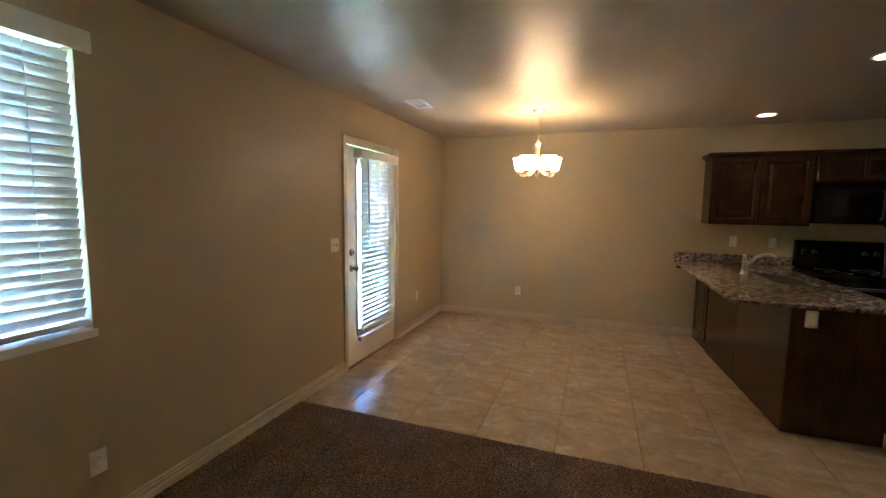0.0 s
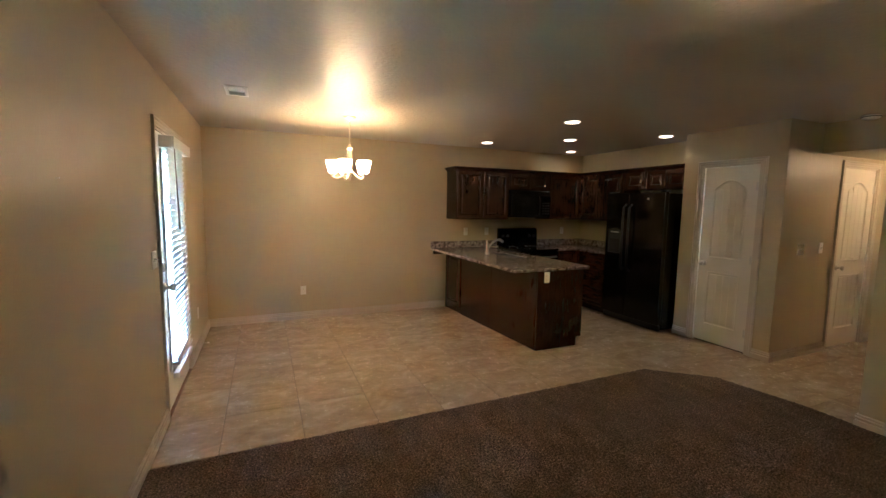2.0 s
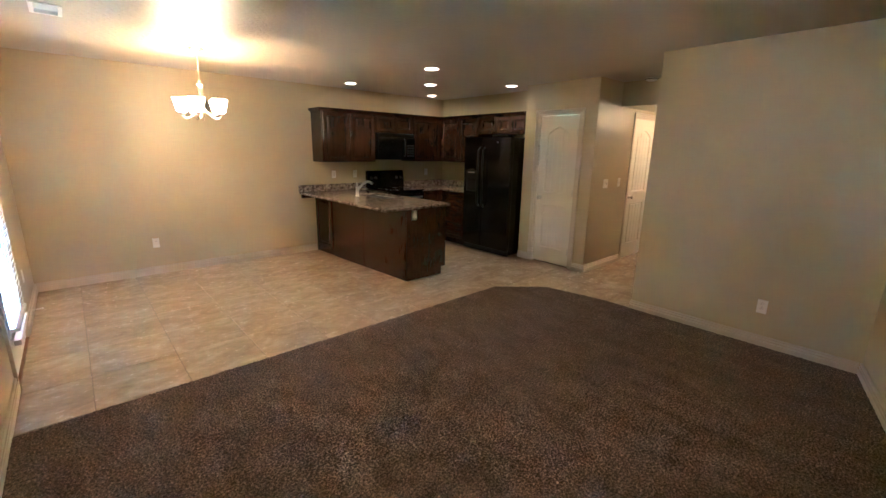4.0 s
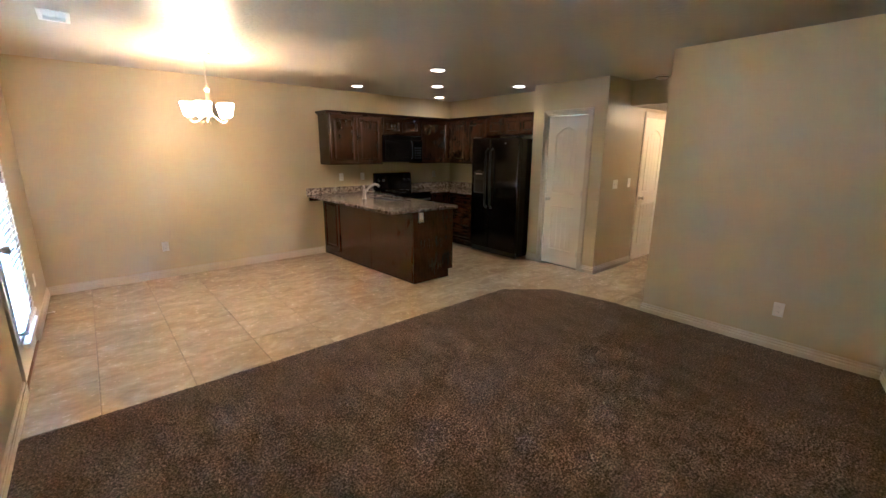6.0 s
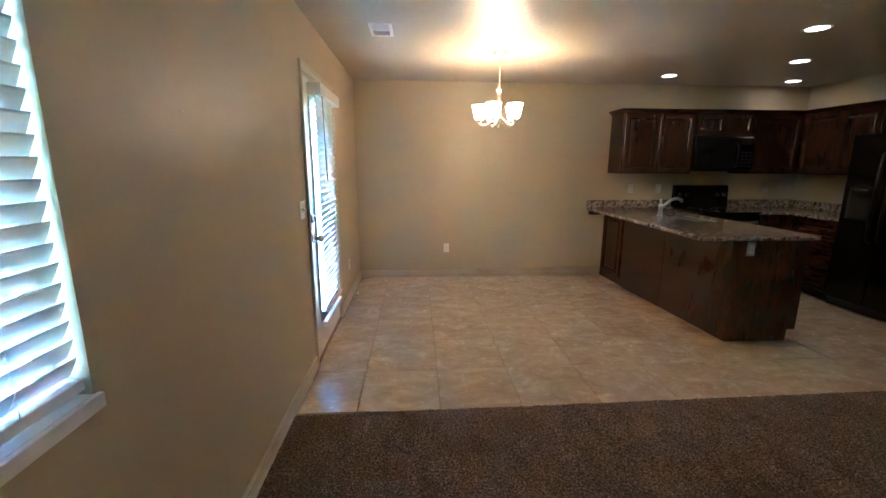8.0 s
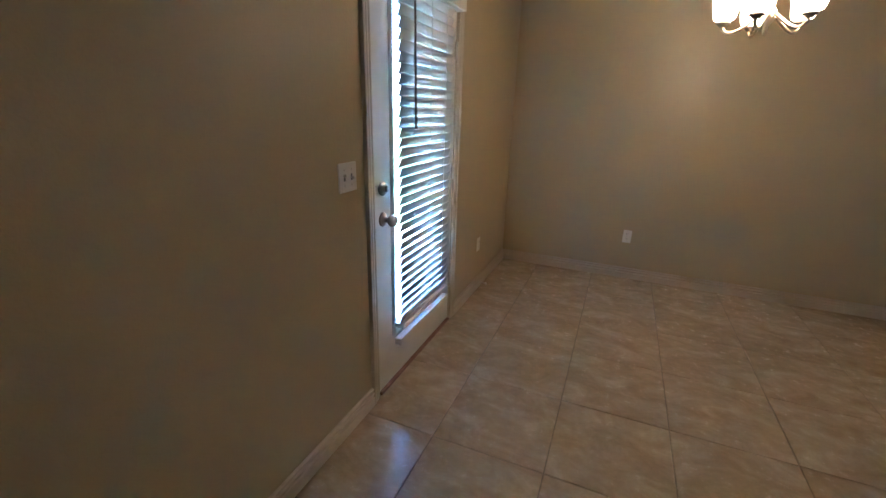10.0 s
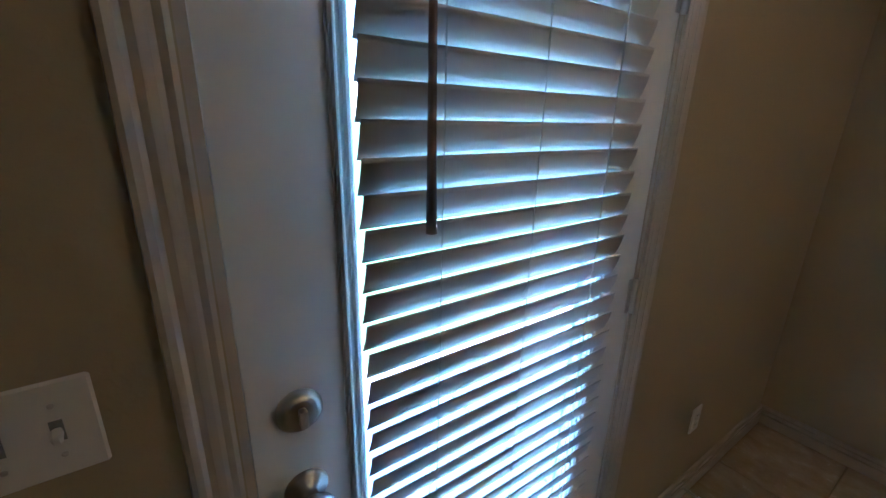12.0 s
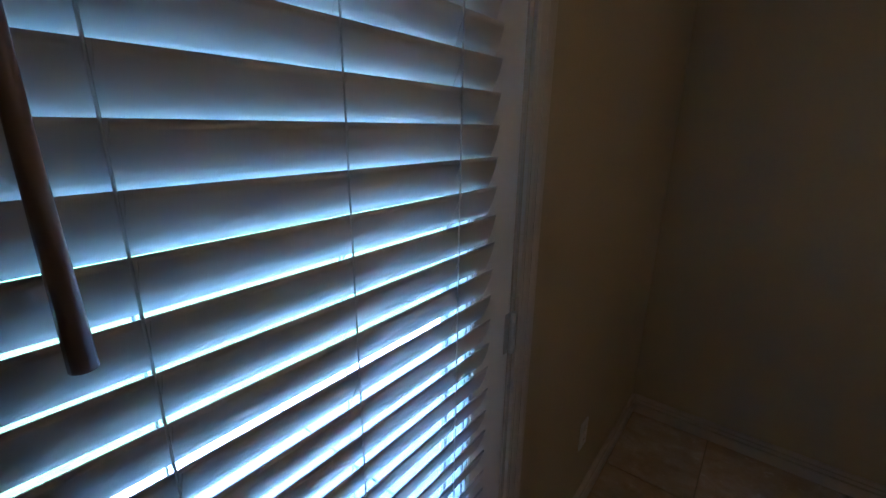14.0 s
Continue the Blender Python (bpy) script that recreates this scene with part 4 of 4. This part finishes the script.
for i in range(nd):
    w = (5.46 - PY0 - 0.03) / nd
    d = raised_door(pen, w - 0.005, 0.55, (0, 0, 0), 0)
    d.matrix_basis = pose(PX1 - PX0 - 0.02 + LEAN * (0.025 + i * w), 0.025 + i * w, 0.12, 0, 0, 90 + math.degrees(-LEAN))
    d = raised_door(pen, w - 0.005, 0.16, (0, 0, 0), 0, None, True)
    d.matrix_basis = pose(PX1 - PX0 - 0.02 + LEAN * (0.025 + i * w), 0.025 + i * w, 0.69, 0, 0, 90 + math.degrees(-LEAN))
bm = bmesh.new()
box(bm, (2.985, END - 0.035, 0.82), (PX0 - 0.085, END - 0.001, 0.879), 0.003)
tagged(part("counter_support", bm, CHERRYX), "dark wooden cleat under the overhanging countertop", "support board")


def slab_with_hole(bm, x0, x1, y0, y1, z0, z1, hole, r=0.03):
    """Countertop with eased edges and a round-cornered cut-out."""
    hx0, hx1, hy0, hy1 = hole
    n = 6

    def loop(a0, a1, b0, b1, rad):
        pts = []
        for cx, cy, s in ((a1 - rad, b1 - rad, 0), (a0 + rad, b1 - rad, 90), (a0 + rad, b0 + rad, 180), (a1 - rad, b0 + rad, 270)):
            for i in range(n + 1):
                u = radians(s + 90 * i / n)
                pts.append((cx + rad * math.cos(u), cy + rad * math.sin(u)))
        return pts

    outer, inner = loop(x0, x1, y0, y1, 0.025), loop(hx0, hx1, hy0, hy1, 0.06)
    e = 0.006
    outs = [loop(x0 + e, x1 - e, y0 + e, y1 - e, 0.02), outer, outer, loop(x0 + e, x1 - e, y0 + e, y1 - e, 0.02)]
    zs = [z1, z1 - e, z0 + e, z0]
    rows = [[bm.verts.new((x, y, z)) for x, y in pts] for pts, z in zip(outs, zs)]
    ins = [[bm.verts.new((x, y, z)) for x, y in inner] for z in (z1, z0)]
    m = len(outer)
    for a, b in ((rows[0], rows[1]), (rows[1], rows[2]), (rows[2], rows[3]), (rows[3], ins[1]), (ins[1], ins[0]), (ins[0], rows[0])):
        for i in range(m):
            j = (i + 1) % m
            bm.faces.new((a[i], a[j], b[j], b[i]))
    bmesh.ops.recalc_face_normals(bm, faces=bm.faces[:])


SK = (3.50, 3.87, 4.72, 5.44)
bm = bmesh.new()
slab_with_hole(bm, 2.95, 3.945, 3.86, END - 0.001, 0.88, 0.912, SK)
tagged(part("countertop", bm, GRANITE), "speckled brown granite countertop on the peninsula", "countertop")
bm = bmesh.new()
box(bm, (2.95, END - 0.022, 0.913), (X1 - 0.003, END - 0.001, 1.01), 0.003)
tagged(part("backsplash", bm, GRANITE), "low granite backsplash behind the peninsula", "backsplash")

# sink and faucet
sink = thing("kitchen_sink", ((SK[0] + SK[1]) / 2, (SK[2] + SK[3]) / 2, 0.88), "stainless steel double-bowl undermount sink", "sink")
mid = 5.1
for y0, y1 in ((SK[2] - 0.005, mid - 0.012), (mid + 0.012, SK[3] + 0.005)):
    bm = bmesh.new()
    x0, x1 = SK[0] - 0.005, SK[1] + 0.005
    cx, cy = (SK[0] + SK[1]) / 2, (SK[2] + SK[3]) / 2
    lv = []
    for ins, z in ((0, -0.001), (0.004, -0.02), (0.01, -0.13), (0.03, -0.16), (0.12, -0.165)):
        lv.append([bm.verts.new((px - cx, py - cy, z)) for px, py in ((x0 + ins, y0 + ins), (x1 - ins, y0 + ins), (x1 - ins, y1 - ins), (x0 + ins, y1 - ins))])
    for a, b in zip(lv, lv[1:]):
        for i in range(4):
            bm.faces.new((a[i], a[(i + 1) % 4], b[(i + 1) % 4], b[i]))
    bm.faces.new(lv[-1])
    bowl = part("bowl", bm, STEEL, sink)
    bm = bmesh.new()
    lathe(bm, [(0.045, -0.164), (0.04, -0.162), (0.03, -0.163), (0, -0.163)], ((x0 + x1) / 2 - cx, (y0 + y1) / 2 - cy, 0), 20)
    part("drain", bm, DARKSTEEL, bowl)
bm = bmesh.new()
box(bm, (-0.185, mid - 0.012 - (SK[2] + SK[3]) / 2, -0.012), (0.185, mid + 0.012 - (SK[2] + SK[3]) / 2, -0.002), 0.004)
part("divider", bm, STEEL, sink)

FX, FY = 3.385, 5.17
fc = thing("faucet", (FX, FY, 0.912), "brushed nickel pull-out kitchen faucet beside the sink", "faucet")
bm = bmesh.new()
lathe(bm, [(0, 0), (0.03, 0), (0.03, 0.006), (0.024, 0.012), (0.022, 0.05), (0.021, 0.1), (0.023, 0.105), (0.022, 0.13), (0, 0.132)], n=24)
part("base", bm, STEEL, fc)
bm = bmesh.new()
tube(bm, [(0.008, 0, 0.085), (0.04, 0, 0.118), (0.09, 0, 0.165), (0.14, 0, 0.188), (0.18, 0, 0.192), (0.215, 0, 0.18), (0.235, 0, 0.158)], 0.0145, 14, 0.017)
part("spout", bm, STEEL, fc)
bm = bmesh.new()
tube(bm, [(-0.002, 0, 0.13), (-0.004, 0, 0.16), (-0.006, 0, 0.185)], 0.017, 14, 0.012)
part("lever", bm, STEEL, fc)

# base cabinets to the right of the range
BF = KX - 0.60
FYY = END - 0.60
cb = thing("base_cabinet", (X2, FYY, 0), "dark stained base cabinet beside the range", "cabinet", "lower kitchen cabinets")


def put(ob, parent):
    ob.parent = parent
    ob.matrix_parent_inverse = parent.matrix_world.inverted()
    return ob


bm = bmesh.new()
box(bm, (X2 + 0.003, FYY, 0.1), (BF - 0.001, END - 0.002, 0.879), 0.002)
box(bm, (X2 + 0.003, FYY + 0.07, 0.001), (BF - 0.001, END - 0.002, 0.1))
put(part("body", bm, CHERRY), cb)
raised_door(cb, BF - X2 - 0.03, 0.56, (0.015, 0, 0.12), 0)
raised_door(cb, BF - X2 - 0.03, 0.16, (0.015, 0, 0.7), 0, None, True)
cb2 = thing("base_cabinet", (BF, 5.45, 0), "dark stained drawer base cabinet beside the refrigerator", "cabinet", "lower kitchen cabinets")
bm = bmesh.new()
box(bm, (BF, FY1 + 0.012, 0.1), (KX - 0.002, END - 0.002, 0.879), 0.002)
box(bm, (BF + 0.07, FY1 + 0.012, 0.001), (KX - 0.002, END - 0.002, 0.1))
put(part("body", bm, CHERRY), cb2)
z = 0.11
for h in (0.2, 0.2, 0.18, 0.15):
    raised_door(cb2, 5.44 - FY1 - 0.03, h - 0.006, (0, 0.0, z), -90, CHERRYX, True)
    z += h
bm = bmesh.new()
ct = [(X2 + 0.004, END - 0.001), (X2 + 0.004, END - 0.63), (KX - 0.63, END - 0.63), (KX - 0.63, FY1 + 0.012), (KX - 0.001, FY1 + 0.012), (KX - 0.001, END - 0.001)]
extrude(bm, [(x, y) for x, y in ct], 0.031, 0.005, Matrix(((1, 0, 0, 0), (0, 0, 1, 0), (0, 1, 0, 0.881), (0, 0, 0, 1))))
tagged(part("countertop", bm, GRANITE), "speckled brown granite corner countertop beside the range", "countertop")
bm = bmesh.new()
box(bm, (X2 + 0.004, END - 0.022, 0.913), (KX - 0.022, END - 0.001, 1.01), 0.003)
tagged(part("backsplash", bm, GRANITE), "low granite backsplash in the kitchen corner", "backsplash")
bm = bmesh.new()
box(bm, (KX - 0.021, FY1 + 0.012, 0.913), (KX - 0.001, END - 0.001, 1.01), 0.003)
tagged(part("backsplash", bm, GRANITE), "low granite backsplash beside the refrigerator", "backsplash")

# refrigerator, doors facing -x
fr = thing("refrigerator", (FXF, FY1, 0), "glossy black side-by-side refrigerator with ice dispenser", "refrigerator", "", "", -90)
FW, FH, FD = FY1 - FY0, 1.755, KX - FXF - 0.01
sp = FW * 0.42
bm = bmesh.new()
box(bm, (0.004, 0.075, 0.03), (FW - 0.004, FD, FH - 0.015), 0.006)
part("body", bm, BLACK, fr)
for x0, x1, nm in ((0.002, sp - 0.003, "freezer_door"), (sp + 0.003, FW - 0.002, "fridge_door")):
    bm = bmesh.new()
    box(bm, (x0, 0.0, 0.09), (x1, 0.07, FH), 0.012)
    d = part(nm, bm, BLACK, fr)
    hx = x1 - 0.045 if nm == "freezer_door" else x0 + 0.045
    bm = bmesh.new()
    tube(bm, [(hx, 0.0, 0.72), (hx, -0.045, 0.76), (hx, -0.052, 1.0), (hx, -0.055, 1.2), (hx, -0.052, 1.4), (hx, -0.045, 1.56), (hx, 0.0, 1.6)], 0.014, 10)
    part("handle", bm, BLACKPLASTIC, d, "curved black handle")
    if nm == "freezer_door":
        bm = bmesh.new()
        stepped(bm, [(outline(0.06, sp - 0.11, 0.93, 1.28, i, 0.03), y) for i, y in ((0, -0.0006), (0.0, -0.006), (0.012, -0.006), (0.016, -0.001))])
        part("dispenser_frame", bm, BLACKPLASTIC, d)
        # flat near-black plate; the recess and its shade are only painted
        bm = bmesh.new()
        box(bm, (0.085, -0.0022, 0.95), (sp - 0.135, -0.0008, 1.13))
        part("dispenser_shadow", bm, GAP_SHADOW, d)
        # pale metal bar put in as the highlight above the dispenser
        bm = bmesh.new()
        box(bm, (0.1, -0.008, 1.215), (sp - 0.15, -0.0025, 1.232), 0.002)
        part("dispenser_highlight", bm, STEEL, d, "pale strip in place of a highlight")
    else:
        bm = bmesh.new()
        box(bm, (FW * 0.72, -0.003, 1.665), (FW * 0.745, -0.0005, 1.685), 0.001)
        part("badge", bm, STEEL, d, "small silver badge")
bm = bmesh.new()
box(bm, (0.01, 0.03, 0.012), (FW - 0.01, 0.07, 0.085), 0.004)
part("kick_grille", bm, BLACKPLASTIC, fr)
for x in (0.08, FW - 0.08):
    for y in (0.12, FD - 0.08):
        bm = bmesh.new()
        lathe(bm, [(0.02, 0.001), (0.02, 0.03)], (x, y, 0), 12)
        part("foot", bm, BLACKPLASTIC, fr)
for x in (0.05, FW - 0.05):
    bm = bmesh.new()
    box(bm, (x - 0.03, 0.01, FH + 0.0005), (x + 0.03, 0.12, FH + 0.018), 0.004)
    part("hinge_cover", bm, BLACKPLASTIC, fr)

# ---- carpet ----
STEP = 0.009
Y0, Y1 = -1.05, 3.135
ny, nx = int((Y1 - Y0) / STEP), int(RX / STEP)
ys = np.linspace(Y0, Y1, ny)
limit = np.interp(ys, [-2, 1.79, 2.12, 2.74, 3.135], [RX, RX, 4.57, 4.46, 3.98])
gx = np.linspace(0, 1, nx)
rng = np.random.default_rng(5)
X = np.outer(limit, gx)
Y = np.repeat(ys[:, None], nx, 1)
soft = rng.random((ny // 4 + 2, nx // 4 + 2))
soft = np.kron(soft, np.ones((4, 4)))[:ny, :nx]
Z = 0.008 + 0.006 * rng.random((ny, nx)) + 0.002 * soft
X[:, 1:-1] += rng.uniform(-0.0035, 0.0035, (ny, nx - 2))
Y[1:-1] += rng.uniform(-0.0035, 0.0035, (ny - 2, nx))
Y[-1] += rng.uniform(-0.004, 0.003, nx)
Y -= 0.055 * np.clip(1 - X / 3.9, 0, 1) * np.clip((Y - 2.0) / 1.1, 0, 1)
Z[-1], Z[:, -1], Z[:, 0], Z[0] = 0.0015, 0.0015, 0.0015, 0.0015
co = np.stack([X, Y, Z], 2).reshape(-1, 3)
idx = np.arange(ny * nx).reshape(ny, nx)
quads = np.stack([idx[:-1, :-1], idx[:-1, 1:], idx[1:, 1:], idx[1:, :-1]], 2).reshape(-1, 4)
me = bpy.data.meshes.new("carpet")
me.vertices.add(len(co))
me.vertices.foreach_set("co", co.ravel())
me.loops.add(quads.size)
me.loops.foreach_set("vertex_index", quads.ravel())
me.polygons.add(len(quads))
me.polygons.foreach_set("loop_start", np.arange(0, quads.size, 4))
me.update()
me.validate()
me.materials.append(CARPET)
tagged(new("carpet", me), "dark brown nubby cut-pile carpet", "carpet", "", "structure")

# ---- floor tiles, laid last ----
floor_ob = bpy.data.objects["floor"]
PITCH, GX0, GY0 = 0.5075, 0.367, 3.105
G = 0.0022
tiles = {}


def tile(x0, x1, y0, y1):
    key = (round(x1 - x0, 3), round(y1 - y0, 3))
    if key not in tiles:
        bm = bmesh.new()
        w, h, e = key[0] / 2 - G, key[1] / 2 - G, 0.0025
        lo = [bm.verts.new((sx * w, sy * h, -0.006)) for sx, sy in ((-1, -1), (1, -1), (1, 1), (-1, 1))]
        md = [bm.verts.new((sx * w, sy * h, -0.0018)) for sx, sy in ((-1, -1), (1, -1), (1, 1), (-1, 1))]
        up = [bm.verts.new((sx * (w - e), sy * (h - e), 0)) for sx, sy in ((-1, -1), (1, -1), (1, 1), (-1, 1))]
        for a, b in ((lo, md), (md, up)):
            for i in range(4):
                bm.faces.new((a[i], a[(i + 1) % 4], b[(i + 1) % 4], b[i]))
        bm.faces.new(up)
        me = bpy.data.meshes.new("tile")
        bm.to_mesh(me)
        bm.free()
        me.materials.append(TILE)
        tiles[key] = me
    ob = new("tile", tiles[key])
    ob.parent = floor_ob
    ob.location = ((x0 + x1) / 2, (y0 + y1) / 2, random.uniform(-0.0004, 0.0004))
    ob.rotation_euler = (random.uniform(-0.0006, 0.0006), random.uniform(-0.0006, 0.0006), 0)


for i in range(-1, 18):
    for j in range(-3, 7):
        x0, y0 = GX0 + i * PITCH, GY0 + j * PITCH
        x1, y1 = x0 + PITCH, y0 + PITCH
        x0, x1 = max(x0, 0), min(x1, 9.0)
        lim_x0 = 3.9 if j < 0 else 0
        y0, y1 = max(y0, RY), min(y1, END)
        if j >= 0 and x0 > KX or (x0 > FACE + 0.1 and y0 > HY and y1 < 3.8):
            continue
        if x1 <= lim_x0 or x1 - x0 < 0.02 or y1 - y0 < 0.02:
            continue
        tile(x0, x1, y0, y1)
